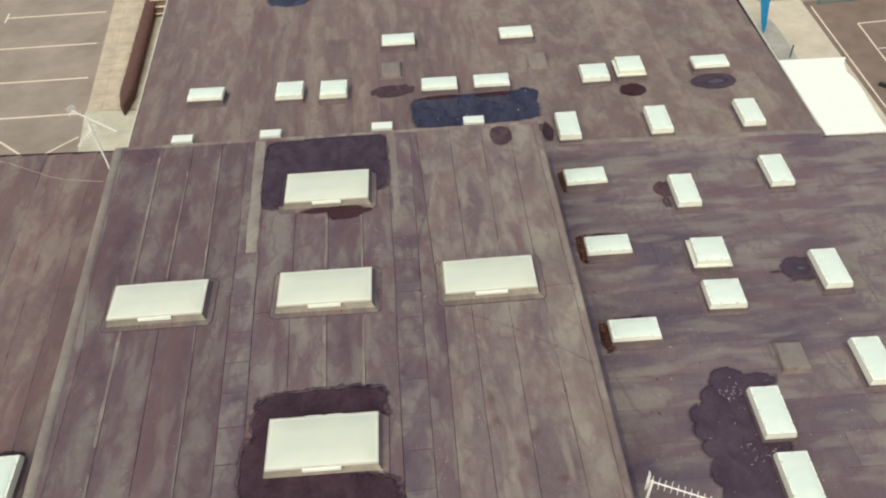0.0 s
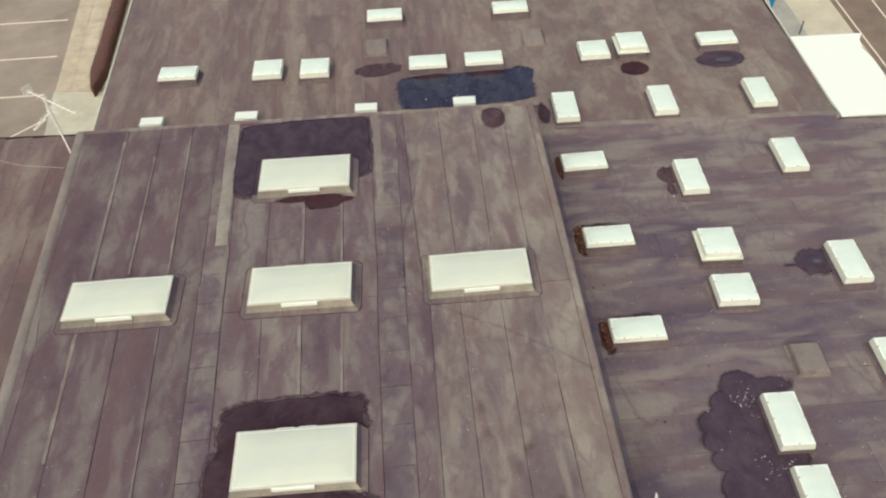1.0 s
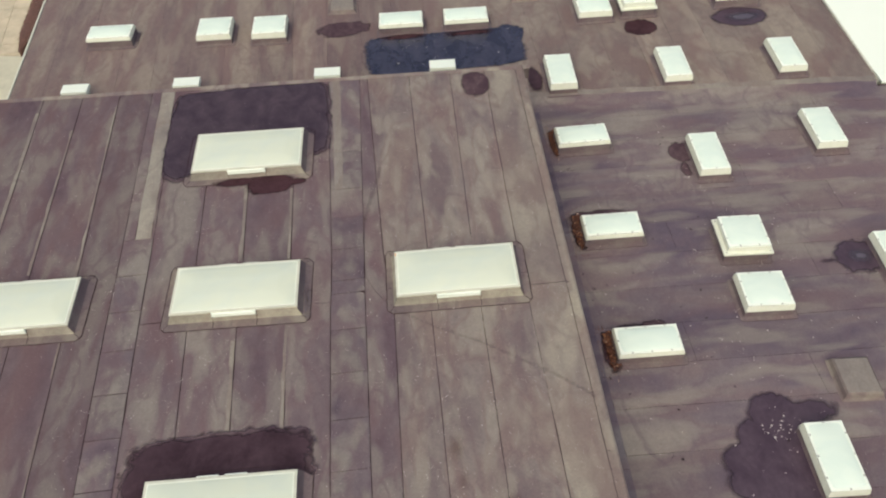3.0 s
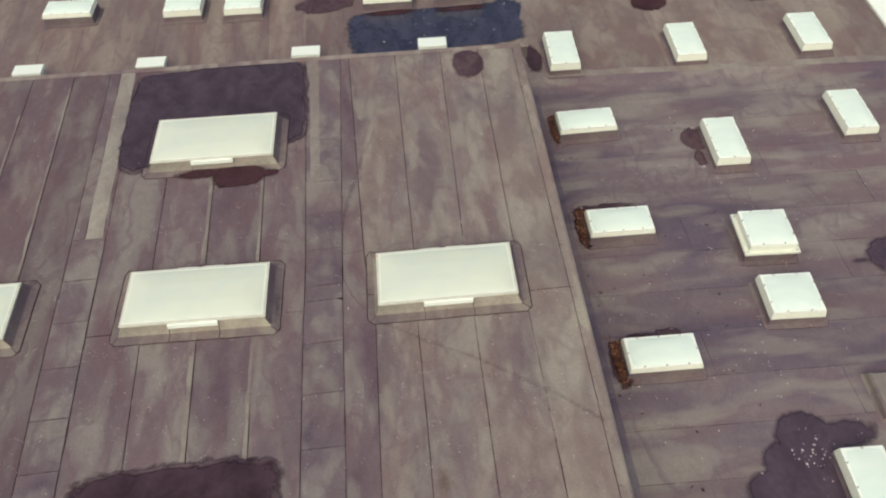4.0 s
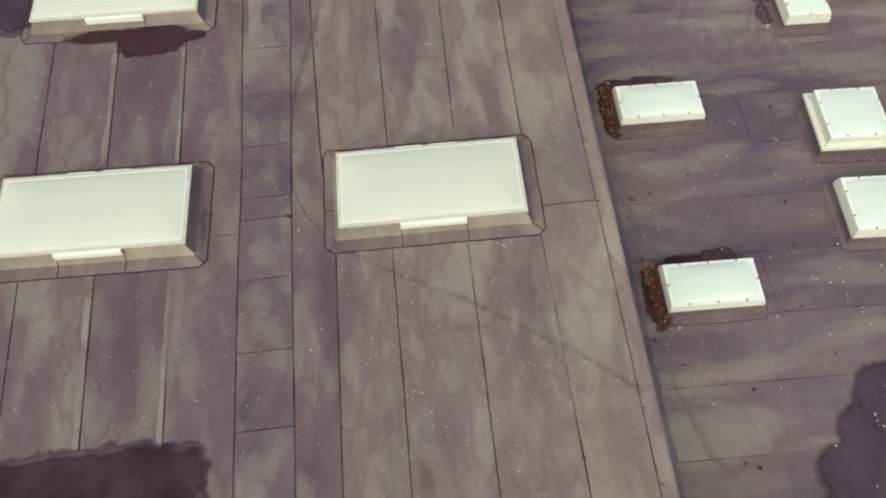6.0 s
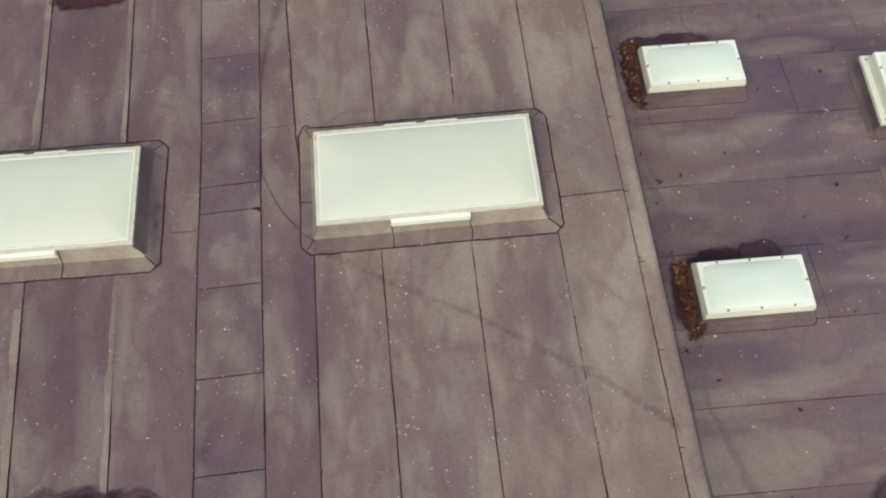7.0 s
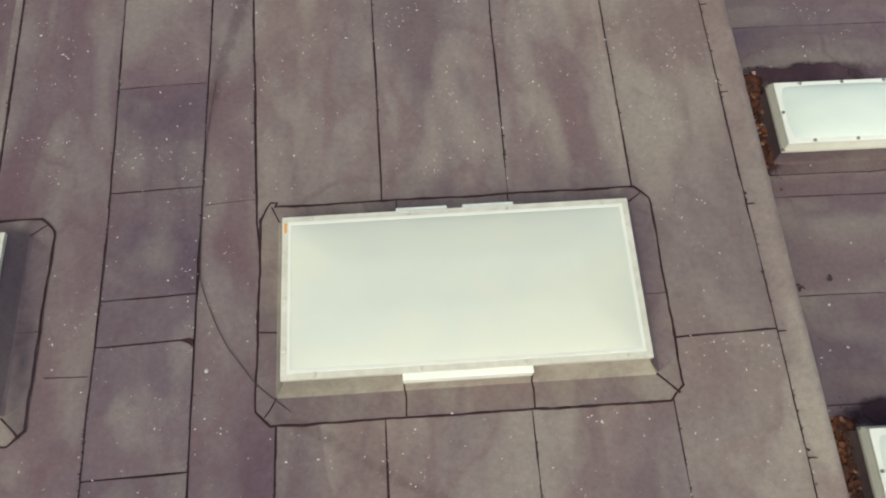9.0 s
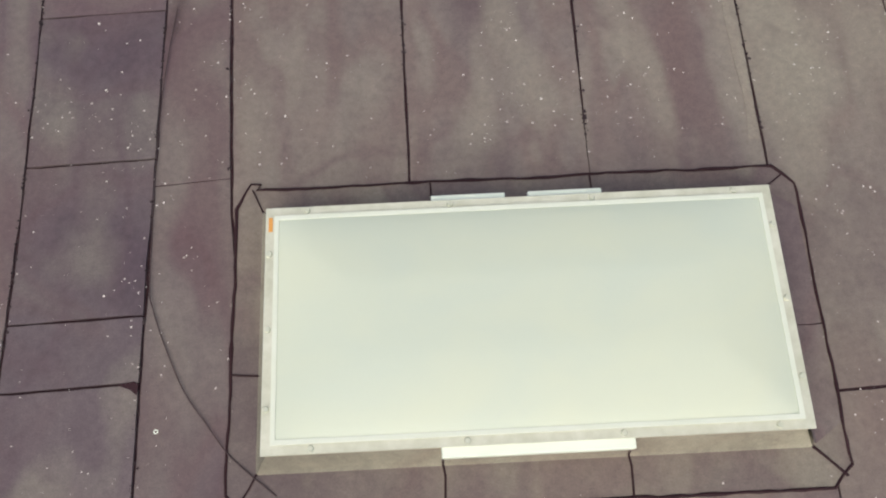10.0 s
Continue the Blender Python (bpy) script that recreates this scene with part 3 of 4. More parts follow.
# far roof: sheets run away along the roof
for k in range(24):
    x = -10.4 + k * 1.0
    lean0, lean1 = 0.035 * (x - 0.5) / 12, 0.035 * (x + 0.5) / 12
    for m, (a, b) in enumerate(((0, 27.3 + (k * 3) % 5), (27.3 + (k * 3) % 5, 41.3))):
        near = (20.33 - 0.0435 * x) if x < 3.5 else step_y(x)
        a = max(a, near)
        x0, x1 = x, min(x + 1.0, 13.6)
        xa, xb = x0 + lean0 * (a - 22), x0 + lean0 * (b - 22)
        if k == 0:
            xa, xb = -10.31 - 0.0192 * (a - 22), -10.31 - 0.0192 * (b - 22)
        sheet(far_roof, FELT_FAR if x > 2.5 else FELT_FAR_BROWN, [(xa, a), (x1 + lean1 * (a - 22), a), (x1 + lean1 * (b - 22), b), (xb, b)], FAR, 0.0025, k + 17.5 * m, wob=0.004)
# left roof
for k in range(10):
    x1 = -9.86 - 0.86 * k
    for a, b in ((Y0, 5.0 + (k * 4) % 7), (5.0 + (k * 4) % 7, 21.35 + 0.07 * k)):
        sheet(left_roof, FELT_LEFT, [(x1 - 0.86 - 0.034 * (a - 12.5), a), (x1 - 0.034 * (a - 12.5), a), (x1 - 0.034 * (b - 12.5), b), (x1 - 0.86 - 0.034 * (b - 12.5), b)], LEFT, 0.003, k * 2.2 + a)

# white fascia along the far roof's left edge, and the metal trim on its right edge
def trim(x0, y0, x1, y1, n):
    for k in range(n):
        bm = bmesh.new()
        a, b = k / n, (k + 0.985) / n
        ax, ay, bx, by = x0 + (x1 - x0) * a, y0 + (y1 - y0) * a, x0 + (x1 - x0) * b, y0 + (y1 - y0) * b
        slab(bm, [(ax - 0.03, ay), (ax + 0.02, ay), (bx + 0.02, by), (bx - 0.03, by)], FAR - 0.22, FAR + 0.03)
        tagged(part("trim", bm, FRAME), "off-white metal edge trim on the roof verge", "trim", "roof edge trim", kind="structure")


trim(-10.33, 21.97, -10.70, 41.36, 9)
trim(13.53, 19.90, 14.70, 41.32, 9)

# white canopy beside the far roof
canopy = empty("canopy", pose(0, 0, 0))
tagged(canopy, "bright white membrane canopy beside the roof edge", "canopy")
bm = bmesh.new()
slab(bm, [(13.59, 19.46), (15.70, 19.33), (15.75, 19.93), (15.83, 20.7), (15.98, 21.70), (16.02, 22.35), (15.95, 22.92), (16.10, 23.48), (16.36, 23.87), (13.75, 24.05)], FAR - 0.07, FAR - 0.02)
part("membrane", bm, MEMBRANE, canopy)
for px, py in ((14.08, 20.10), (15.70, 20.09), (14.19, 23.63), (15.9, 23.4)):
    bm = bmesh.new()
    tube(bm, [(px, py, GROUND), (px, py, FAR - 0.07)], 0.05, 8)
    part("post", bm, FRAME, canopy)


# ---- rooflights ----
def skirt_outline(w, d, left, right, front, rear, cut):
    x0, x1, y0, y1 = -w / 2 - left, w / 2 + right, -d / 2 - front, d / 2 + rear
    return [(x0 + cut, y0), (x1 - cut, y0), (x1, y0 + cut), (x1, y1 - cut), (x1 - cut, y1), (x0 + cut, y1), (x0, y1 - cut), (x0, y0 + cut)]


def beads(parent, runs, z, width=0.012, seed=1.0):
    """Bitumen that oozed out of a lap: a thin uneven line."""
    for n, run in enumerate(runs):
        pts = [tuple(run[0])]
        for a, b in zip(run, run[1:]):
            pts += wobble(a, b, 0.05, 0.012, seed + n)[1:]
        closed = (Vector(pts[0]) - Vector(pts[-1])).length < 1e-4
        if closed:
            pts.pop()
        bm = bmesh.new()
        rows = []
        m = len(pts)
        for i, p in enumerate(pts):
            q0 = Vector(pts[(i - 1) % m] if closed or i else p)
            q1 = Vector(pts[(i + 1) % m] if closed or i < m - 1 else p)
            d = (q1 - q0).normalized()
            wd = width * (0.5 + 0.9 * abs(noise.noise(Vector((p[0] * 7, p[1] * 7, seed)))) + 0.4 * abs(noise.noise(Vector((p[0] * 23, p[1] * 23, seed)))))
            sx, sy = -d.y * wd / 2, d.x * wd / 2
            rows.append([bm.verts.new(v) for v in ((p[0] - sx, p[1] - sy, z), (p[0], p[1], z + 0.004), (p[0] + sx, p[1] + sy, z))])
        for r, q in zip(rows, rows[1:] + (rows[:1] if closed else [])):
            bm.faces.new((r[0], q[0], q[1], r[1]))
            bm.faces.new((r[1], q[1], q[2], r[2]))
        bmesh.ops.recalc_face_normals(bm, faces=bm.faces)
        part("bitumen_bead", bm, BITUMEN, parent)


def fastener(parent, x, y, z):
    """A clear washer with a cap on the frame's flange."""
    bm = bmesh.new()
    bmesh.ops.create_cone(bm, cap_ends=True, segments=10, radius1=0.017, radius2=0.012, depth=0.012, matrix=Matrix.Translation((x, y, z + 0.004)))
    part("fastener", bm, FASTENER, parent)


def large_rooflight(w=2.42, d=1.16):
    ob = empty("large_rooflight", Matrix())
    H = 0.225
    out = skirt_outline(w, d, 0.2, 0.23, 0.25, 0.19, 0.1)
    # the far left corner of the skirt is a folded ear
    out = out[:6] + [(out[5][0] + 0.02, out[5][1] + 0.03), (out[5][0] - 0.03, out[5][1] + 0.035)] + out[6:]
    bm = bmesh.new()
    slab(bm, out, -0.005, 0.009)
    part("felt_skirt", bm, FELT_SKIRT, ob)
    loop = out + out[:1]
    beads(ob, [loop], 0.0125, 0.02, 3.0)
    cx, cy = w / 2, d / 2
    base = 0.062
    runs = [[(-cx - base, -cy - base), (-cx - 0.14, -cy - 0.19)], [(cx + base, -cy - base), (cx + 0.2, -cy - 0.2)], [(-cx - base, cy + base), (-cx - 0.12, cy + 0.19)], [(cx + base, cy + base), (cx + 0.17, cy + 0.14)],
            [(-cx - base, -0.19), (-cx - 0.19, -0.18)], [(cx + base, -0.07), (cx + 0.22, -0.07)], [(-0.42, cy + base), (-0.42, cy + 0.185)], [(0.4, cy + base), (0.4, cy + 0.185)]]
    beads(ob, runs, 0.013, 0.013, 7.0)
    # joints of the front sheet run up the kerb to the ends of the flap
    for x in (-0.42, 0.43):
        bm = bmesh.new()
        tube(bm, [(x, -cy - 0.24, 0.011), (x + 0.006, -cy - base - 0.05, 0.012), (x - 0.003, -cy - base, 0.016), (x, -cy + 0.012, H - 0.06)], 0.0055, 5)
        part("bitumen_bead", bm, BITUMEN, ob)
    bm = bmesh.new()
    ring(bm, w + 0.135, d + 0.135, 0.0095, w + 0.11, d + 0.11, 0.022)
    ring(bm, w + 0.11, d + 0.11, 0.022, w - 0.05, d - 0.05, H - 0.035)
    ring(bm, w - 0.05, d - 0.05, H - 0.035, w - 0.3, d - 0.3, H - 0.035)
    bmesh.ops.remove_doubles(bm, verts=bm.verts, dist=1e-5)
    part("kerb", bm, FELT_KERB, ob, "felt-dressed upstand kerb")
    # an added darker sheet paints the shade on the right-hand side of kerb and skirt
    bm = bmesh.new()
    lap = [[bm.verts.new(v) for v in ((cx + 0.215, y * 0.86, 0.014), (cx + 0.085, y, 0.0155), (cx + 0.07, y, 0.03), (cx - 0.008, y * 0.96, H - 0.037))] for y in (-cy - 0.05, -cy * 0.4, cy * 0.3, cy + 0.05)]
    for p, q in zip(lap, lap[1:]):
        for i in range(3):
            bm.faces.new((p[i], q[i], q[i + 1], p[i + 1]))
    part("side_lap", bm, FELT_PLINTH, ob, "added dark mauve sheet that paints the kerb's shade")
    bm = bmesh.new()
    flange(bm, w, d, 0.06, H - 0.035, H)
    frame_part = part("frame", bm, FRAME, ob, "off-white flanged frame")
    for k in range(4):
        x = (-0.5 + (k + 0.32) / 3.55) * w
        fastener(frame_part, x, -d / 2 + 0.022, H)
        fastener(frame_part, x - 0.02, d / 2 - 0.02, H)
    for k in range(3):
        y = (-0.5 + (k + 0.55) / 3.2) * d
        fastener(frame_part, -w / 2 + 0.02, y, H)
        fastener(frame_part, w / 2 - 0.02, y + 0.03, H)
    bm = bmesh.new()
    flange(bm, w - 0.085, d - 0.085, 0.022, H - 0.01, H + 0.009)
    part("glazing_bead", bm, CREAM, ob)
    bm = bmesh.new()
    pillow(bm, w - 0.11, d - 0.11, H + 0.003, 0.058, 4.0, 40, 26, 0.0, 0.34)
    part("dome", bm, OPAL, ob, "opal acrylic dome")
    bm = bmesh.new()
    box(bm, -0.425, 0.425, -d / 2 - 0.045, -d / 2 + 0.012, H - 0.115, H - 0.022, 0.0, 0.005)
    part("vent_flap", bm, WHITE, ob, "white trickle vent flap")
    for x0, x1 in ((-0.42, -0.06), (0.05, 0.41)):
        bm = bmesh.new()
        box(bm, x0, x1, d / 2 - 0.015, d / 2 + 0.04, H - 0.06, H - 0.03, 0.0, 0.006)
        part("vent_flap", bm, WHITE, ob, "white trickle vent flap")
    return ob


SCREW_MESH = []


def screw(thing, x, y, z, parent):
    if not SCREW_MESH:
        bm = bmesh.new()
        bmesh.ops.create_cone(bm, cap_ends=True, segments=8, radius1=0.018, radius2=0.013, depth=0.016)
        mesh = bpy.data.meshes.new("screw")
        bm.to_mesh(mesh)
        bm.free()
        mesh.materials.append(SCREW)
        SCREW_MESH.append(mesh)
    s = new("screw", SCREW_MESH[0])
    s.parent = parent
    s.location = (x, y, z + 0.005)


def small_rooflight(w, d, high=0.34, lifted=0.0, white=0.1):
    """A bolted acrylic dome on a tapered white frame; w and d are the size of its top."""
    ob = empty("small_rooflight", Matrix())
    foot_w, foot_d = w + 0.05, d + 0.05
    low = high - white - lifted
    out = skirt_outline(foot_w, foot_d, 0.08, 0.1, 0.12, 0.06, 0.05)
    bm = bmesh.new()
    slab(bm, out, -0.004, 0.007)
    part("felt_skirt", bm, FELT_PLINTH, ob)
    beads(ob, [[out[0], out[1], out[2], out[3]], [out[7], out[0]]], 0.0105, 0.007, w + d)
    bm = bmesh.new()
    ring(bm, foot_w + 0.015, foot_d + 0.015, 0.0075, foot_w - 0.01, foot_d - 0.01, 0.03)
    ring(bm, foot_w - 0.01, foot_d - 0.01, 0.03, foot_w - 0.04, foot_d - 0.04, low)
    bmesh.ops.remove_doubles(bm, verts=bm.verts, dist=1e-5)
    part("kerb", bm, FELT_PLINTH, ob, "felt-dressed upstand kerb")
    bm = bmesh.new()
    if lifted:
        flange(bm, foot_w + 0.1, foot_d + 0.1, 0.2, low - 0.03, low + 0.02)
        ring(bm, foot_w - 0.06, foot_d - 0.06, low + 0.02, w - 0.03, d - 0.03, high - 0.05)
    else:
        ring(bm, foot_w, foot_d, low - 0.02, foot_w, foot_d, low + 0.012)
        ring(bm, foot_w, foot_d, low + 0.012, w, d, high - 0.012)
    ring(bm, foot_w, foot_d, low - 0.02, foot_w - 0.2, foot_d - 0.2, low - 0.02)
    part("frame", bm, GRP, ob, "tapered off-white frame")
    bm = bmesh.new()
    box(bm, -w / 2, w / 2, -d / 2, d / 2, high - 0.05 if lifted else high - 0.012, high, 0.004, 0.006)
    cover = part("cover_flange", bm, WHITE, ob, "white bolted cover flange")
    bm = bmesh.new()
    pillow(bm, w - 0.09, d - 0.09, high + 0.001, 0.055, 2.6, 18, 14, 0.06)
    part("dome", bm, OPAL_WHITE, ob, "opal acrylic dome")
    nx, ny = (3, 1) if w > d * 1.2 else (1, 3) if d > w * 1.2 else (2, 2)
    for s in (-1, 1):
        for k in range(nx):
            screw(ob, (-0.5 + (k + 0.5) / nx) * (w - 0.1), s * (d / 2 - 0.024), high, cover)
        for k in range(ny):
            screw(ob, s * (w / 2 - 0.024), (-0.5 + (k + 0.5) / ny) * (d - 0.1), high, cover)
        for t in (-1, 1):
            screw(ob, s * (foot_w / 2 - 0.012), t * (foot_d / 2 - 0.012), low + 0.014, cover)
    return ob


big, bigger, deeper = large_rooflight(2.42, 1.15), large_rooflight(2.47, 1.18), large_rooflight(2.49, 1.3)
tagged(bigger, "large white opal rooflight on felt kerb", "rooflight", "large rooflights")
tagged(big, "large white opal rooflight on felt kerb", "rooflight", "large rooflights")
tagged(deeper, "large white opal rooflight standing in rain puddle", "rooflight", "large rooflights")
BIG = [(1.22, 13.405, -1.6), (-3.14, 13.54, -2.4), (-7.535, 13.665, -1.8), (-3.11, 17.61, -2.4), (-3.15, 8.92, -2.0)]
for thing, (x, y, r) in zip((big, bigger, None, deeper), BIG):
    if thing:
        thing.matrix_world = pose(x, y, MAIN, 0, 0, r)
for thing, (x, y, r) in ((bigger, BIG[2]), (deeper, BIG[4])):
    copy_thing(thing, pose(x, y, MAIN, 0, 0, r))
tagged(big, "large white opal rooflight with an orange label")
bm = bmesh.new()
box(bm, -1.195, -1.177, 0.455, 0.525, 0.225, 0.229)
part("label_sticker", bm, ORANGE, big, "small orange sticker")

wide, tall, square = small_rooflight(1.28, 0.65), small_rooflight(0.71, 1.33, white=0.17), small_rooflight(0.98, 0.9, white=0.16)
raised = small_rooflight(0.94, 0.92, 0.47, 0.1)
tagged(wide, "white acrylic dome rooflight, wide and bolted down", "rooflight", "small rooflights")
tagged(tall, "white acrylic dome rooflight, narrow and bolted down", "rooflight", "small rooflights")
tagged(square, "square white acrylic dome rooflight on felt kerb", "rooflight", "small rooflights")
tagged(raised, "square white dome rooflight, cover raised above frame", "rooflight", "small rooflights")
LIGHTS = [  # kind, x, y of the cover's far left corner, level of the roof, turn
    (wide, -8.44, 25.08, FAR, -3.5), (square, -5.18, 24.98, FAR, -2.5), (square, -3.54, 24.82, FAR, -2.8), (wide, 0.22, 24.42, FAR, -3),
    (wide, 2.16, 24.34, FAR, -2.8), (wide, -1.12, 27.76, FAR, -2.2), (wide, 3.60, 27.56, FAR, -2), (square, 6.17, 24.39, FAR, -2), (raised, 7.53, 24.5, FAR, -2.5), (wide, 10.41, 24.30, FAR, -2.5),
    (tall, 4.69, 21.57, FAR, -3), (tall, 7.83, 21.46, FAR, -3), (tall, 11.01, 21.41, FAR, -3),
    (wide, 4.40, 18.64, RIGHT, -1), (tall, 7.64, 17.92, RIGHT, -3), (tall, 10.81, 18.45, RIGHT, -3), (wide, 4.37, 15.52, RIGHT, -2.2), (raised, 7.34, 14.94, RIGHT, -4), (square, 7.24, 13.41, RIGHT, -4),
    (tall, 10.63, 14.15, RIGHT, -3), (wide, 4.3, 12.35, RIGHT, -2.4), (tall, 10.33, 10.98, RIGHT, -3), (tall, 7.20, 9.83, RIGHT, -3), (tall, 7.16, 8.03, RIGHT, -3), (tall, -10.92, 9.70, LEFT, -1)]
SIZES = {wide.name: (1.28, 0.65), tall.name: (0.71, 1.33), square.name: (0.98, 0.9), raised.name: (0.94, 0.92)}
placed = set()
for proto, x, y, z, turn in LIGHTS:
    w, d = SIZES[proto.name]
    c = Matrix.Rotation(radians(turn), 2) @ Vector((w / 2, -d / 2))
    m = pose(x + c.x, y + c.y, z, 0, 0, turn)
    if proto.name in placed:
        copy_thing(proto, m)
    else:
        placed.add(proto.name)
        proto.matrix_world = m


# felt-covered caps over old openings
def felt_cap(x, y, z, w, d, h, turn, label):
    ob = empty("felt_hatch", pose(x, y, z, 0, 0, turn))
    bm = bmesh.new()
    ring(bm, w + 0.1, d + 0.1, 0.006, w + 0.02, d + 0.02, 0.03)
    ring(bm, w + 0.02, d + 0.02, 0.03, w - 0.03, d - 0.03, h - 0.025)
    ring(bm, w - 0.03, d - 0.03, h - 0.025, w - 0.09, d - 0.09, h)
    bmesh.ops.remove_doubles(bm, verts=bm.verts, dist=1e-5)
    part("cap_body", bm, FELT_SKIRT, ob)
    bm = bmesh.new()
    box(bm, -w / 2 + 0.044, w / 2 - 0.044, -d / 2 + 0.044, d / 2 - 0.044, h - 0.02, h + 0.004, 0.006, 0.004)
    part("cap_panel", bm, FELT_EDGE, ob)
    return tagged(ob, label, "hatch", "felt caps")


felt_cap(8.74, 10.76, RIGHT, 0.74, 0.86, 0.17, -4, "grey felt-covered square cap with rounded corners")
felt_cap(-0.90, 25.60, FAR, 0.8, 1.0, 0.1, -2, "low grey felt-covered square cap")
felt_cap(4.77, 25.38, FAR, 0.78, 1.0, 0.1, -3, "low grey felt-covered square cap")


# white vent boxes behind the main roof's back edge
def vent_box(x, y, turn):
    ob = empty("roof_vent", pose(x, y, FAR, 0, 0, turn))
    bm = bmesh.new()
    box(bm, -0.3, 0.3, -0.12, 0.12, 0.0, 0.24)
    part("vent_body", bm, FRAME, ob)
    bm = bmesh.new()
    box(bm, -0.36, 0.36, -0.19, 0.19, 0.24, 0.35, 0.0, 0.012)
    part("vent_hood", bm, WHITE, ob)
    return tagged(ob, "white plastic roof vent box behind the verge", "roof vent", "roof vents")


for x, y in ((-8.32, 22.01), (-5.26, 21.86), (-1.38, 21.72), (1.82, 21.59)):
    vent_box(x, y, -3)


# ---- rain patches ----
def patch(name, material, z, shapes, label, step=0.035):
    """A film of damp on the roof; its edge dries out over a few centimetres."""
    x0, x1 = min(c[0] - 1.35 * c[2] for c in shapes), max(c[0] + 1.35 * c[2] for c in shapes)
    y0, y1 = min(c[1] - 1.35 * c[3] for c in shapes), max(c[1] + 1.35 * c[3] for c in shapes)
    nx, ny = int((x1 - x0) / step) + 2, int((y1 - y0) / step) + 2
    depth = [[depth_at(x0 + i * step, y0 + j * step, shapes) for i in range(nx)] for j in range(ny)]
    bm = bmesh.new()
    layer = bm.verts.layers.float.new("depth")
    made = {}

    def vert(i, j):
        if (i, j) not in made:
            made[i, j] = bm.verts.new((x0 + i * step, y0 + j * step, z))
            made[i, j][layer] = depth[j][i]
        return made[i, j]

    for j in range(ny - 1):
        for i in range(nx - 1):
            if max(depth[j][i], depth[j][i + 1], depth[j + 1][i], depth[j + 1][i + 1]) > -0.03:
                bm.faces.new((vert(i, j), vert(i + 1, j), vert(i + 1, j + 1), vert(i, j + 1)))
    return tagged(part(name, bm, material), label, name.replace("_", " "), "rain puddles" if name == "puddle" else name.replace("_", " "), kind="structure")


SQ = dict(square=9.0, rough=0.06)
patch("puddle", DAMP, MAIN + 0.0125, [(-3.18, 18.86, 1.93, 1.38, SQ), (-4.75, 18.5, 0.42, 1.2, dict(rough=0.1, square=4.0)), (-4.74, 17.75, 0.43, 0.7, dict(rough=0.16, square=3.0)), (-1.66, 18.4, 0.38, 0.72, dict(rough=0.12, square=3.0))], "dark rain puddle on flat felt roof")
patch("puddle", DAMP_RIM, MAIN + 0.0085, [(-3.18, 18.84, 2.0, 1.42, SQ), (-4.75, 18.4, 0.5, 1.4, dict(rough=0.16, square=3.0)), (-4.76, 17.7, 0.5, 0.76, dict(rough=0.2))], "half-dry damp rim round rain puddle")
patch("puddle", WETRED, MAIN + 0.0135, [(-2.62, 16.6, 0.6, 0.34, dict(rough=0.25)), (-3.38, 16.76, 0.6, 0.15, dict(rough=0.3)), (-2.02, 16.6, 0.24, 0.13, dict(rough=0.3))], "dark rain puddle beside large rooflight")
patch("puddle", WET, MAIN + 0.0145, [(-3.24, 9.86, 1.6, 0.58, dict(square=4.0, rough=0.14)), (-4.52, 9.66, 0.34, 0.46, dict(rough=0.25)), (-3.5, 8.9, 1.3, 0.9, dict(square=5.0, rough=0.05)), (-4.72, 8.45, 0.32, 0.85, dict(rough=0.2, square=3.0)), (-3.25, 7.25, 1.8, 0.92, dict(square=4.0, rough=0.14))], "dark rain puddle round large rooflight")
patch("puddle", DAMP_RIM, MAIN + 0.0135, [(-3.24, 9.9, 1.66, 0.61, dict(square=4.0, rough=0.14)), (-4.54, 9.68, 0.38, 0.5, dict(rough=0.25)), (-4.74, 8.45, 0.37, 0.88, dict(rough=0.2, square=3.0)), (-3.25, 7.25, 1.87, 0.96, dict(square=4.0, rough=0.14))], "half-dry damp rim round rain puddle")
patch("puddle", DAMP_RUST, MAIN + 0.011, [(2.46, 19.55, 0.38, 0.56)], "round dark damp patch near the roof edge")
patch("puddle", DAMP_PALE, RIGHT + 0.011, [(6.92, 8.90, 0.95, 1.55, dict(rough=0.1)), (6.90, 10.24, 0.52, 0.49, dict(rough=0.14)), (7.55, 10.2, 0.62, 0.29, dict(rough=0.15)), (6.47, 9.83, 0.50, 0.41, dict(rough=0.12)), (6.05, 9.39, 0.50, 0.39, dict(rough=0.12)), (5.99, 8.96, 0.50, 0.35, dict(rough=0.12)), (6.12, 8.47, 0.56, 0.35, dict(rough=0.12)), (6.27, 7.84, 0.72, 0.53, dict(rough=0.14)), (6.67, 6.96, 1.00, 1.07, dict(rough=0.16))], "large dark rain puddle beside narrow rooflights")
patch("puddle", DAMP_RUST, RIGHT + 0.011, [(7.45, 17.62, 0.34, 0.39), (7.36, 16.97, 0.13, 0.29)], "small dark damp patch beside rooflight")
patch("puddle", DAMP_PALE, RIGHT + 0.011, [(10.22, 13.76, 0.56, 0.5, dict(rough=0.22)), (9.62, 13.72, 0.32, 0.08, dict(rough=0.4))], "small dark damp patch beside rooflight")
patch("puddle", POOL, FAR + 0.009, [(2.02, 22.68, 2.36, 0.96, dict(square=7.0, rough=0.06)), (4.0, 23.2, 0.45, 0.55, dict(rough=0.2))], "blue-black standing rain pool on the roof")
patch("puddle", DAMP_RUST, FAR + 0.009, [(-0.89, 24.23, 0.86, 0.41, dict(rough=0.3))], "dark damp patch beside felt cap")
patch("puddle", WETRED, FAR + 0.009, [(7.87, 22.96, 0.5, 0.42)], "small dark damp patch below rooflight")
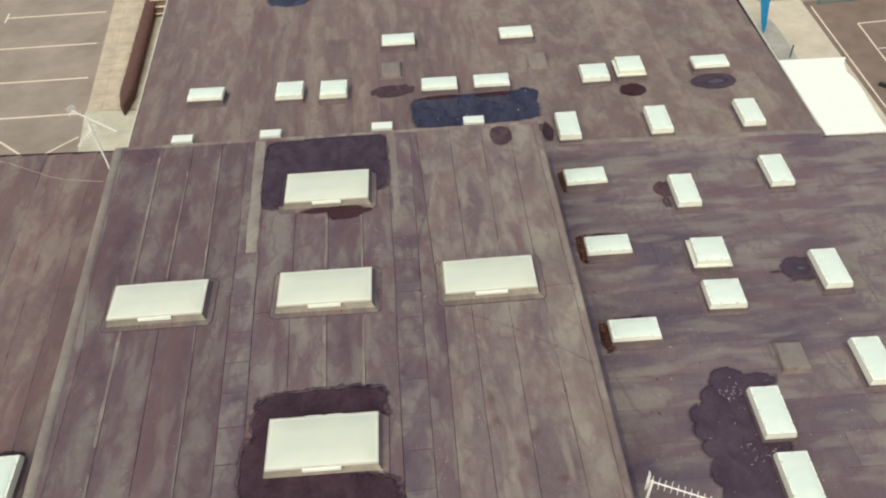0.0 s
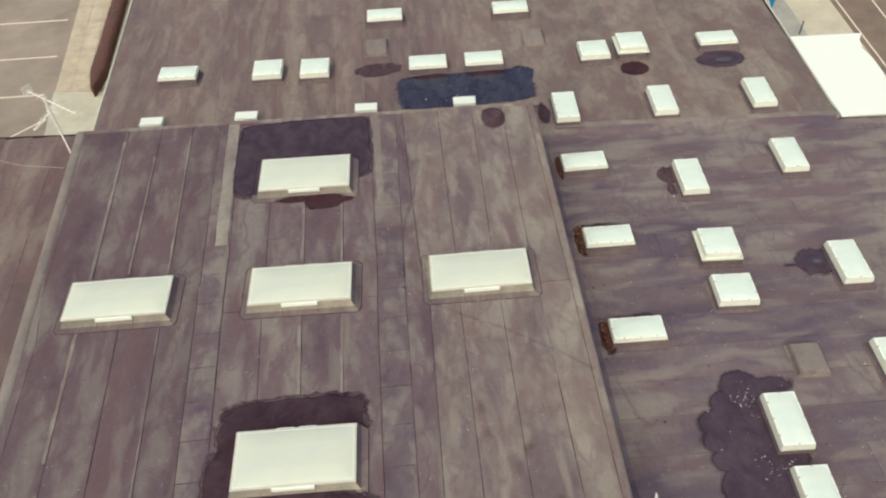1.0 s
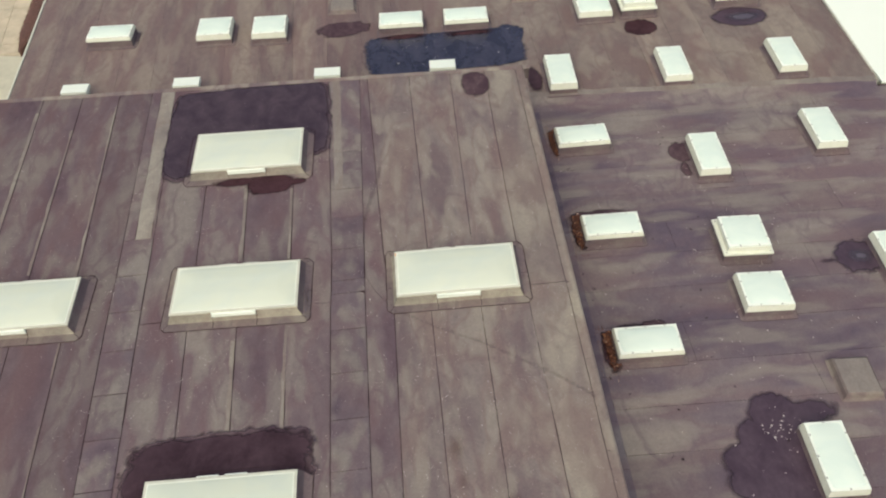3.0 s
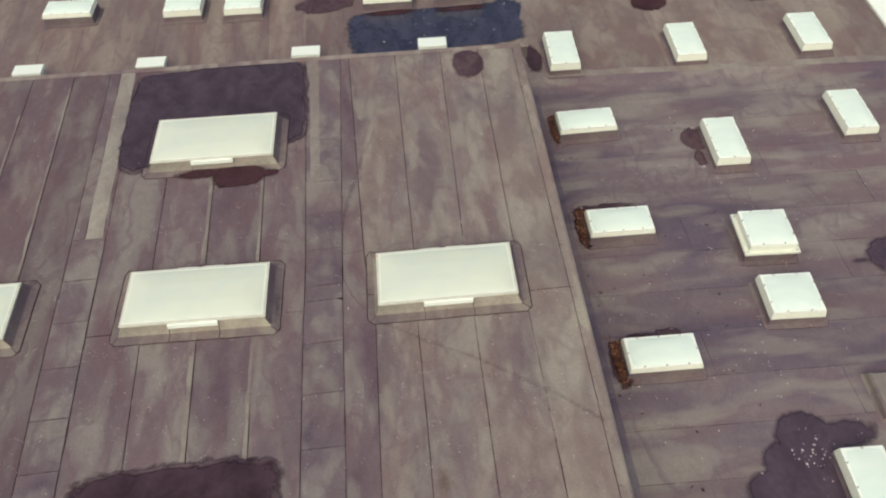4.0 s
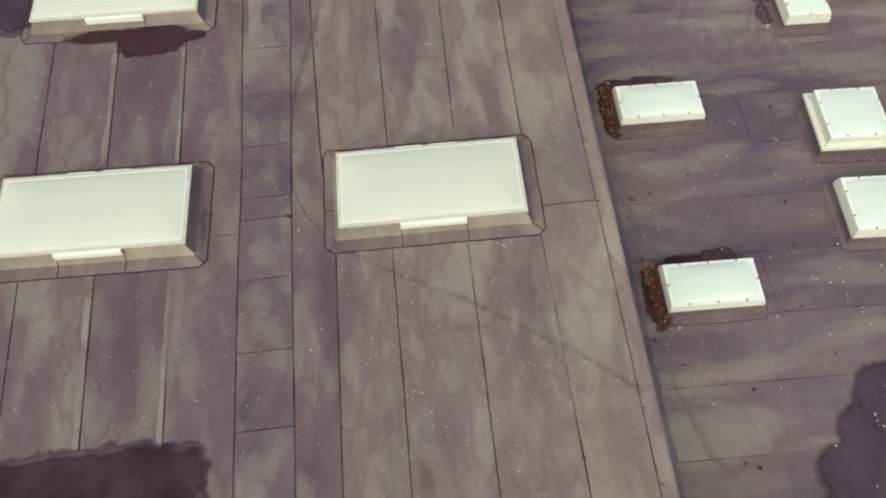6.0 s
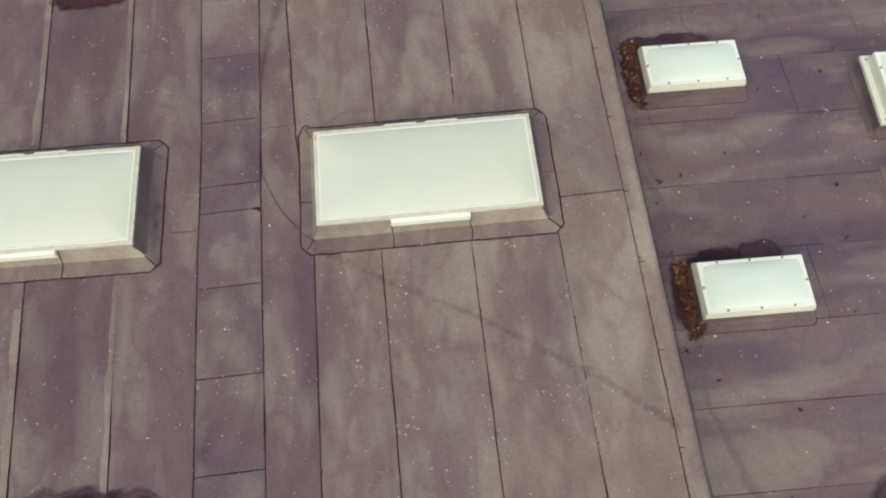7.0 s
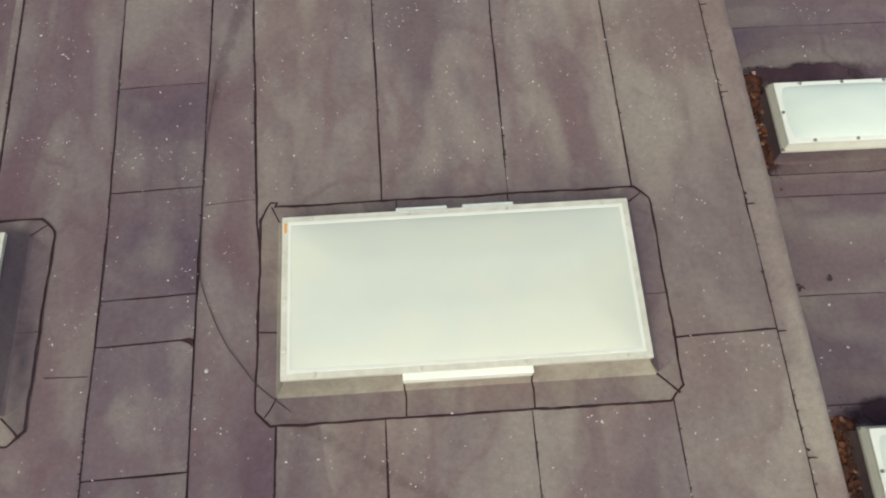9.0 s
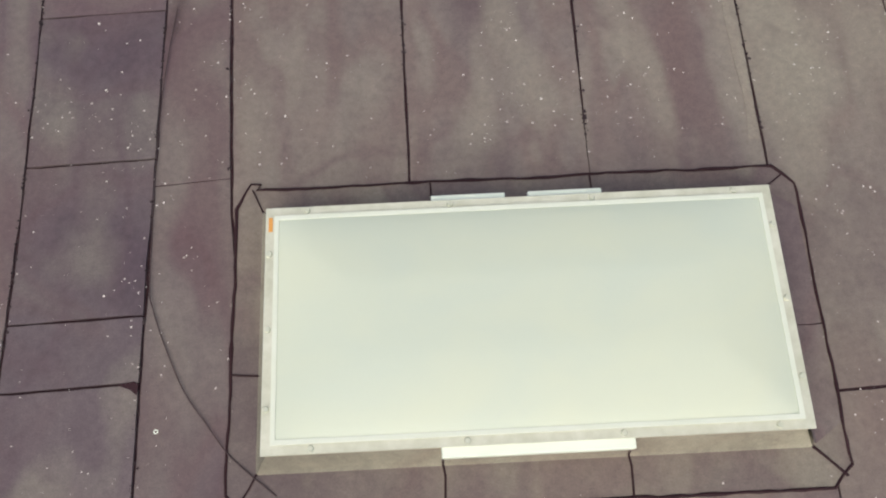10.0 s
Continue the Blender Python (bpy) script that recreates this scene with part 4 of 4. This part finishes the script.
patch("puddle", DAMP_PALE, FAR + 0.009, [(10.93, 23.05, 0.9, 0.52, dict(rough=0.12))], "oval dark puddle below wide rooflight")
patch("puddle", DAMP_BLUE, RIGHT + 0.0135, [(10.29, 13.76, 0.33, 0.23, dict(rough=0.2))], "small standing pool beside narrow rooflight")
patch("puddle", DAMP_BLUE, FAR + 0.0115, [(11.05, 23.03, 0.62, 0.27)], "small standing pool below wide rooflight")
patch("puddle", POOL, FAR + 0.009, [(-5.03, 32.00, 1.01, 0.68)], "oval dark puddle on far roof")
for cx, cy in ((0.92, 23.56), (2.86, 23.47)):
    patch("puddle", WETRED, FAR + 0.0125, [(cx, cy, 0.72, 0.14, dict(rough=0.3))], "dark rust-brown strip in front of rooflight")
patch("puddle", WET, FAR + 0.009, [(4.33, 20.95, 0.22, 0.62)], "small dark damp patch against wall")
for cx, cy, ax, ay in ((4.40, 18.43, 0.18, 0.50), (4.30, 15.27, 0.18, 0.58), (4.21, 11.97, 0.19, 0.54), (4.75, 12.5, 0.5, 0.14), (4.97, 18.72, 0.50, 0.12)):
    patch("puddle", WET, RIGHT + 0.009, [(cx, cy, ax, ay, dict(rough=0.4))], "dark strip of damp and painted shade beside rooflight kerb")
patch("puddle", DAMP_RUST, RIGHT + 0.0095, [(5.25, 12.5, 0.33, 0.19, dict(rough=0.3))], "dark strip of damp and painted shade beside rooflight kerb")
patch("puddle", DAMP_RUST, RIGHT + 0.009, [(4.85, 15.74, 0.66, 0.2, dict(rough=0.4, square=4.0))], "dark strip of damp and painted shade beside rooflight kerb")
patch("puddle", WET, LEFT + 0.009, [(-10.68, 9.74, 0.50, 0.29)], "dark damp patch behind rooflight")

patch("rust_stain", RUST_STAIN, MAIN + 0.0115, [(0.76, 9.68, 0.16, 0.3, dict(rough=0.3)), (0.83, 9.1, 0.1, 0.22, dict(rough=0.3)), (1.58, 8.66, 0.16, 0.2, dict(rough=0.3)), (1.31, 8.2, 0.12, 0.24, dict(rough=0.3)), (2.04, 7.5, 0.22, 0.12, dict(rough=0.3)), (2.38, 7.75, 0.1, 0.16, dict(rough=0.3))], "rusty brown stains on the felt strips", 0.03)
patch("puddle", DAMP_TRAIL, GROUND + 0.034, [(18.6, 25.9, 0.28, 1.0, dict(rough=0.4)), (18.4, 24.2, 0.25, 0.9, dict(rough=0.4))], "faint dark patches on the concrete yard", 0.08)

# shade at the kerb's right foot, painted as a dark strip
patch("puddle", KERB_SHADE, MAIN + 0.0185, [(-1.77, 13.2, 0.085, 0.52, dict(rough=0.25, square=3.0))], "dark strip of damp and painted shade beside rooflight kerb", 0.02)

# ---- loose scatter ----
def scatter(name, material, spots, label, category):
    """Small flat irregular flakes; spots: x, y, z, size, tilt."""
    r = random.Random(11)
    bm = bmesh.new()
    for x, y, z, s, tilt in spots:
        k = r.choice((5, 6, 7))
        a0 = r.uniform(0, 6.28)
        st = r.uniform(0.5, 1.0)
        n = Matrix.Rotation(r.uniform(0, 6.28), 3, "Z") @ Matrix.Rotation(tilt * r.uniform(-1, 1), 3, "X")
        vs = []
        for i in range(k):
            a = a0 + i * math.tau / k
            rr = s * r.uniform(0.6, 1.0)
            v = n @ Vector((rr * math.cos(a), st * rr * math.sin(a), 0))
            vs.append(bm.verts.new((x + v.x, y + v.y, z + v.z)))
        bm.faces.new(vs)
    return tagged(part(name, bm, material), label, category, kind="stuff")


r2 = random.Random(21)
spots = []
for k in range(9500):
    x, y = r2.uniform(-9.8, 3.4), r2.uniform(5, 20)
    spots.append((x, y, MAIN + 0.0125, 0.0022 + 0.007 * r2.random() ** 2.5, 0))
for k in range(420):
    cx, cy = r2.uniform(-6, 3.4), r2.uniform(8, 18)
    wide_spread = r2.uniform(0.03, 0.14)
    for m in range(r2.randint(3, 12)):
        spots.append((cx + r2.gauss(0, wide_spread), cy + r2.gauss(0, wide_spread), MAIN + 0.0125, 0.0025 + 0.008 * r2.random() ** 2, 0))
for k in range(40):
    cx, cy = r2.uniform(4.2, 9), r2.uniform(10, 18)
    for m in range(r2.randint(3, 9)):
        spots.append((cx + r2.gauss(0, 0.08), cy + r2.gauss(0, 0.04), RIGHT + 0.016, r2.uniform(0.004, 0.013), 0))
for k in range(500):
    x, y = r2.uniform(4.0, 13), r2.uniform(6, 19)
    spots.append((x, y, RIGHT + 0.016, r2.uniform(0.005, 0.018), 0))
for cx, cy, n, sg in ((6.92, 9.92, 34, 0.2), (7.25, 9.5, 12, 0.3), (6.97, 8.13, 34, 0.28), (2.07, 22.80, 40, 0.8), (7.30, 16.71, 5, 0.05)):
    z = FAR if cy > 22 else RIGHT if cx > 4 else MAIN
    for k in range(n):
        spots.append((cx + r2.gauss(0, sg), cy + r2.gauss(0, sg * 0.7), z + 0.02, 0.007 + 0.024 * r2.random() ** 1.5, 0))
scatter("lichen_flecks", FLECK, [s for s in spots if not any(abs(s[0] - b[0]) < 1.4 and abs(s[1] - b[1]) < 0.8 for b in BIG)], "pale lichen and droppings flecks on felt", "flecks")

leaves = []
for cx, y0, y1 in ((4.41, 18.0, 18.78), (4.33, 14.85, 15.75), (4.27, 11.6, 12.42)):
    mid, half = (y0 + y1) / 2, (y1 - y0) / 2
    patch("leaf_mould", LEAF_MUD, RIGHT + 0.0145, [(cx - 0.03, mid, 0.13, half + 0.02, dict(square=4.0, rough=0.3)), (cx, mid + half, 0.16, 0.09, dict(rough=0.3))], "brown rotted leaf mould beside rooflight kerb", 0.02)
    for k in range(330):
        u, y = 0.23 * r2.random() ** 0.9, r2.uniform(y0, y1)
        u *= 0.75 + 0.45 * noise.noise(Vector((y * 3.1, cx, 0)))
        leaves.append((cx + 0.05 - u, y + r2.gauss(0, 0.04), RIGHT + 0.018 + 0.07 * r2.random() * (1 - u / 0.36), 0.01 + 0.034 * r2.random() ** 1.6, 0.5))
    for k in range(170):
        spread = r2.random() ** 2
        leaves.append((cx - 0.12 + r2.gauss(0, 0.08 + 0.22 * spread), r2.uniform(y0 - 0.3, y1 + 0.25) + r2.gauss(0, 0.2 * spread), RIGHT + 0.014, r2.uniform(0.005, 0.02), 0.4))
scatter("leaf_litter", LITTER, leaves, "brown dead leaves heaped against rooflight kerbs", "leaf litter")
clumps = []
for k in range(32):
    x, y = r2.uniform(3.95, 7.5), r2.uniform(9.5, 19)
    for m in range(5):
        clumps.append((x + r2.gauss(0, 0.012), y + r2.gauss(0, 0.012), RIGHT + 0.014 + 0.004 * m, r2.uniform(0.01, 0.026), 0.3))
for cx, cy in ((-10.85, 14.20), (-10.80, 13.61)):
    for k in range(16):
        clumps.append((cx + r2.gauss(0, 0.1), cy + r2.gauss(0, 0.16), LEFT + 0.014, r2.uniform(0.01, 0.03), 0.3))
# bits of bitumen squeezed out along the sheet joints
r3 = random.Random(33)
for k in range(3200):
    i, y = r3.randrange(1, 16), r3.uniform(6.5, 19.5)
    if i in (6, 7, 8) and abs(y - 8.6) < 2.6 or abs(y - 13.4) < 0.95 and i in (6, 7, 8, 11, 12, 13, 14) or abs(y - 17.7) < 1.1 and i in (6, 7, 8):
        continue
    x = seam_x(i, y)
    for m in range(r3.randint(1, 5)):
        clumps.append((x + r3.gauss(0, 0.006), y + r3.gauss(0, 0.025), MAIN + 0.009 + 0.001 * m, 0.003 + 0.011 * r3.random() ** 3, 0.2))
scatter("moss_clumps", MOSS_BITUMEN, clumps, "small dark moss clumps and bitumen bits on felt", "moss")


# ---- aerials and cables ----
def curve_points(pts, n=14):
    """A smooth run through a few points."""
    out = []
    q = [Vector(p) for p in [pts[0], *pts, pts[-1]]]
    for a, b, c, d in zip(q, q[1:], q[2:], q[3:]):
        for i in range(n):
            t = i / n
            out.append(0.5 * (2 * b + (c - a) * t + (2 * a - 5 * b + 4 * c - d) * t * t + (3 * b - a - 3 * c + d) * t ** 3))
    return out + [q[-1]]


def cable(name, pts, radius, material, label):
    bm = bmesh.new()
    tube(bm, curve_points(pts), radius, 6)
    return tagged(part(name, bm, material), label, "cable")


cable("roof_cable", [(-0.51, 15.35, 0.011), (-0.56, 14.94, 0.014), (-0.585, 14.5, 0.014), (-0.595, 13.8, 0.014), (-0.57, 13.6, 0.011), (-0.43, 13.24, 0.011), (-0.3, 13.04, 0.011), (-0.18, 12.88, 0.016), (0.02, 12.7, 0.016)], 0.003, CABLE, "thin black cable lying loose on the felt")
TRAIL = [(-0.06, 12.67, 0), (0.17, 12.55, 0), (0.74, 12.18, 0), (1.22, 11.9, 0), (1.59, 11.69, 0), (2.23, 11.23, 0), (2.74, 10.87, 0), (3.11, 10.55, 0), (3.42, 10.27, 0)]
patch("puddle", DAMP_TRAIL, MAIN + 0.0115, [(p.x, p.y, 0.045, 0.04, dict(rough=0.25)) for p in curve_points(TRAIL, 12)], "faint damp trail across the felt strips", 0.025)
patch("puddle", DAMP_TRAIL, MAIN + 0.0115, [(p.x, p.y, 0.05, 0.06, dict(rough=0.3)) for p in curve_points([(-0.12, 16.75, 0), (-0.3, 16.1, 0), (-0.42, 15.7, 0), (-0.53, 15.2, 0)], 9)], "faint damp trail across the felt strips", 0.025)
cable("aerial_cable", [(-15.86, 21.96, LEFT + 0.02), (-14.24, 21.37, LEFT + 0.02), (-13.08, 20.73, LEFT + 0.02), (-12.04, 20.17, LEFT + 0.02), (-10.51, 19.78, LEFT + 0.02)], 0.006, RENDERED, "pale aerial cable trailing over the roof")


def yagi(bm_parent, start, way, length, elements, half, up=Vector((0, 0, 1))):
    a, w = Vector(start), Vector(way).normalized()
    bm = bmesh.new()
    tube(bm, [a, a + w * length], 0.018, 6)
    part("boom", bm, METAL, bm_parent)
    side = w.cross(up).normalized()
    for k in range(elements):
        p = a + w * length * (k + 0.5) / elements
        bm = bmesh.new()
        tube(bm, [p - side * half * (1 - 0.4 * k / elements), p + side * half * (1 - 0.4 * k / elements)], 0.008, 5)
        part("element", bm, METAL, bm_parent)
    for s in (-1, 1):
        bm = bmesh.new()
        for j in range(3):
            q = a - w * 0.02 * j + up * s * 0.05 * (j + 0.6)
            tube(bm, [q - side * 0.15, q + side * 0.15], 0.009, 5)
        part("reflector", bm, METAL, bm_parent)


def aerial(x, y, z0, z1, runs, label):
    ob = empty("tv_aerial", pose(x, y, z0))
    bm = bmesh.new()
    tube(bm, [(0, 0, 0), (0, 0, z1 - z0)], 0.03, 8)
    part("mast", bm, METAL, ob)
    bm = bmesh.new()
    box(bm, -0.06, 0.06, -0.06, 0.06, 0, 0.06)
    part("mast_foot", bm, METAL, ob)
    for h, way, length, n, half, back_off in runs:
        yagi(ob, Vector((0, 0, h)) - Vector(way).normalized() * back_off, way, length, n, half)
    return tagged(ob, label, "aerial", "tv aerials")


aerial(-10.27, 20.10, LEFT, 1.75, [(2.3, (1.0, -0.8, 0.0), 2.1, 10, 0.09, 0.72), (1.85, (-0.3, -1.0, 0), 0.9, 8, 0.13, 0.05)], "pale metal tv aerial on a thin mast")
aerial(3.61, 6.79, RIGHT, 0.9, [(2.1, (1.0, -0.5, 0), 1.4, 11, 0.13, 0.06)], "pale metal yagi tv aerial on a thin mast")

bm = bmesh.new()
ends = [[bm.verts.new((r * math.cos(a), r * math.sin(a), z)) for a in [math.tau * k / 14 for k in range(14)]] for r, z in ((0.011, 0.0), (0.011, 0.003), (0.006, 0.003), (0.006, 0.0))]
for p, q in zip(ends, ends[1:] + ends[:1]):
    for i in range(14):
        bm.faces.new((p[i], p[i - 1], q[i - 1], q[i]))
washer = part("washer", bm, WHITE)
washer.matrix_world = pose(-0.54, 13.03, MAIN + 0.0005)
tagged(washer, "small white plastic washer lying on the felt", "washer")

# ---- beside the building ----
hedge = empty("hedge", pose(-12.49, 28.3, GROUND + 0.05, 0, 0, 2.0))
r3 = random.Random(5)


def hedge_half(y):
    return 0.27 * min(1.0, 0.12 + 0.75 * y)


bm = bmesh.new()
rings = []
for k in range(60):
    y = 0.02 + 0.2 * k
    w = hedge_half(y)
    rings.append([bm.verts.new((x * w * (1 + 0.12 * noise.noise(Vector((y * 1.7, x, 0)))), y, z + (0.03 * noise.noise(Vector((x, y * 2.1, 3))) if z > 0.3 else 0))) for x, z in ((-0.85, 0.0), (-0.98, 0.3), (-0.86, 0.47), (-0.4, 0.51), (0.4, 0.51), (0.86, 0.47), (0.98, 0.3), (0.85, 0.0))])
for p, q in zip(rings, rings[1:]):
    for i in range(7):
        bm.faces.new((p[i], p[i + 1], q[i + 1], q[i])).smooth = True
bm.faces.new(rings[0])
bm.faces.new(rings[-1])
bmesh.ops.recalc_face_normals(bm, faces=bm.faces)
part("hedge_core", bm, plain("hedge_twigs", (0.11, 0.055, 0.045, 1), 0.9, vary=0.6, scale=9), hedge)
bm = bmesh.new()
for k in range(9000):
    y = r3.uniform(0.0, 11.8)
    w = hedge_half(y)
    side = r3.random() < 0.35
    x = r3.choice((-1, 1)) * w if side else r3.uniform(-w, w)
    z = r3.uniform(0.05, 0.48) if side else 0.5 - 0.05 * (x / w) ** 4
    x, z = x + r3.gauss(0, 0.012), z + 0.03 * noise.noise(Vector((x, y * 2.1, 3))) + r3.gauss(0, 0.008)
    n = Euler((r3.uniform(-0.6, 0.6), r3.uniform(-0.6, 0.6), r3.uniform(0, 6.3))).to_matrix()
    s = r3.uniform(0.02, 0.04)
    bm.faces.new([bm.verts.new(Vector((x, y, z)) + n @ Vector(v) * s) for v in ((-1, 0, 0), (0, -0.55, 0), (1, 0, 0), (0, 0.55, 0))])
tagged(part("hedge_leaves", bm, HEDGE, hedge), kind="stuff")
tagged(hedge, "low clipped hedge of reddish brown winter leaves", "hedge")

steps = empty("steps", pose(0, 0, GROUND + 0.06))
for k in range(6):
    y, h = 36.82 + 0.41 * k, 0.17 * (k + 1)
    bm = bmesh.new()
    box(bm, -12.82, -10.9, y, y + 0.41, 0.0, h)
    st = part("tread", bm, plain("step_concrete", (0.16, 0.11, 0.08, 1), 0.9), steps)
    bm = bmesh.new()
    box(bm, -12.82, -10.9, y - 0.01, y + 0.07, h - 0.03, h + 0.004)
    part("nosing", bm, PAINT, st, "white painted step nosing")
tagged(steps, "dark concrete steps with white painted nosings", "steps")

flag = empty("feather_flag", pose(16.22, 30.0, GROUND + 0.03))
LEAF = ((0.28, 0.012), (0.45, 0.07), (0.75, 0.12), (1.2, 0.15), (1.7, 0.2), (2.2, 0.235), (2.8, 0.22), (3.3, 0.16), (3.6, 0.05))
bm = bmesh.new()
tube(bm, [(0, 0, 0), (-0.02, 0, 0.28)] + [(-0.2 * (z - 0.28) - w - 0.02, 0, z) for z, w in LEAF[1:]], 0.016, 8)
part("pole", bm, FRAME, flag, "bent white pole")
bm = bmesh.new()
for s in (-0.006, 0.006):
    rows_f = [[bm.verts.new((-0.2 * (z - 0.28) + u * w, s + 0.04 * math.sin(4 * z + 1.5 * u), z)) for u in (-1, -0.3, 0.4, 1)] for z, w in LEAF]
    for p, q in zip(rows_f, rows_f[1:]):
        for i in range(3):
            bm.faces.new((p[i], p[i + 1], q[i + 1], q[i])).smooth = True
part("banner", bm, BLUE, flag, "plain blue banner cloth")
tagged(flag, "tall blue feather banner standing by the wall", "flag")
post = empty("bollard", pose(16.85, 28.34, GROUND + 0.045))
bm = bmesh.new()
tube(bm, [(0, 0, 0), (0, 0, 0.58), (0, 0, 0.61)], 0.035, 10)
part("bollard_post", bm, plain("slate_paint", (0.1, 0.13, 0.13, 1), 0.5), post)
tagged(post, "slate grey metal bollard on concrete", "bollard")

fence = empty("fence", pose(0, 0, GROUND))
for k in range(7):
    bm = bmesh.new()
    box(bm, 20.03 + 1.5 * k, 20.11 + 1.5 * k, 32.62, 32.7, 0, 1.3)
    part("fence_post", bm, TEAL, fence)
for z in (0.08, 0.5, 1.2):
    bm = bmesh.new()
    box(bm, 20.03, 29.1, 32.64, 32.68, z, z + 0.06)
    part("rail", bm, TEAL, fence)
tagged(fence, "teal painted metal fence beside the court", "fence")
bag = empty("litter_bin", pose(19.75, 25.6, GROUND, 0, 0, 40))
bm = bmesh.new()
box(bm, -0.07, 0.07, -0.2, 0.2, 0.012, 0.2, 0.02, 0.02)
part("bin_body", bm, BLACK, bag)
tagged(bag, "small black plastic bin beside the court", "bin")

# slabs of the path
for j in range(26):
    y = 28.99 + 0.61 * j
    for i in range(7):
        x = -14.28 - 0.075 * (y - 29.0) + 0.64 * i
        if x > -11.0 or y < 28.0:
            continue
        bm = bmesh.new()
        box(bm, x, x + 0.62, y, y + 0.59, 0.03, 0.065 + rng.uniform(0, 0.004))
        s = part("paving_slab", bm, CONCRETE, paving)
        s.location.z = GROUND
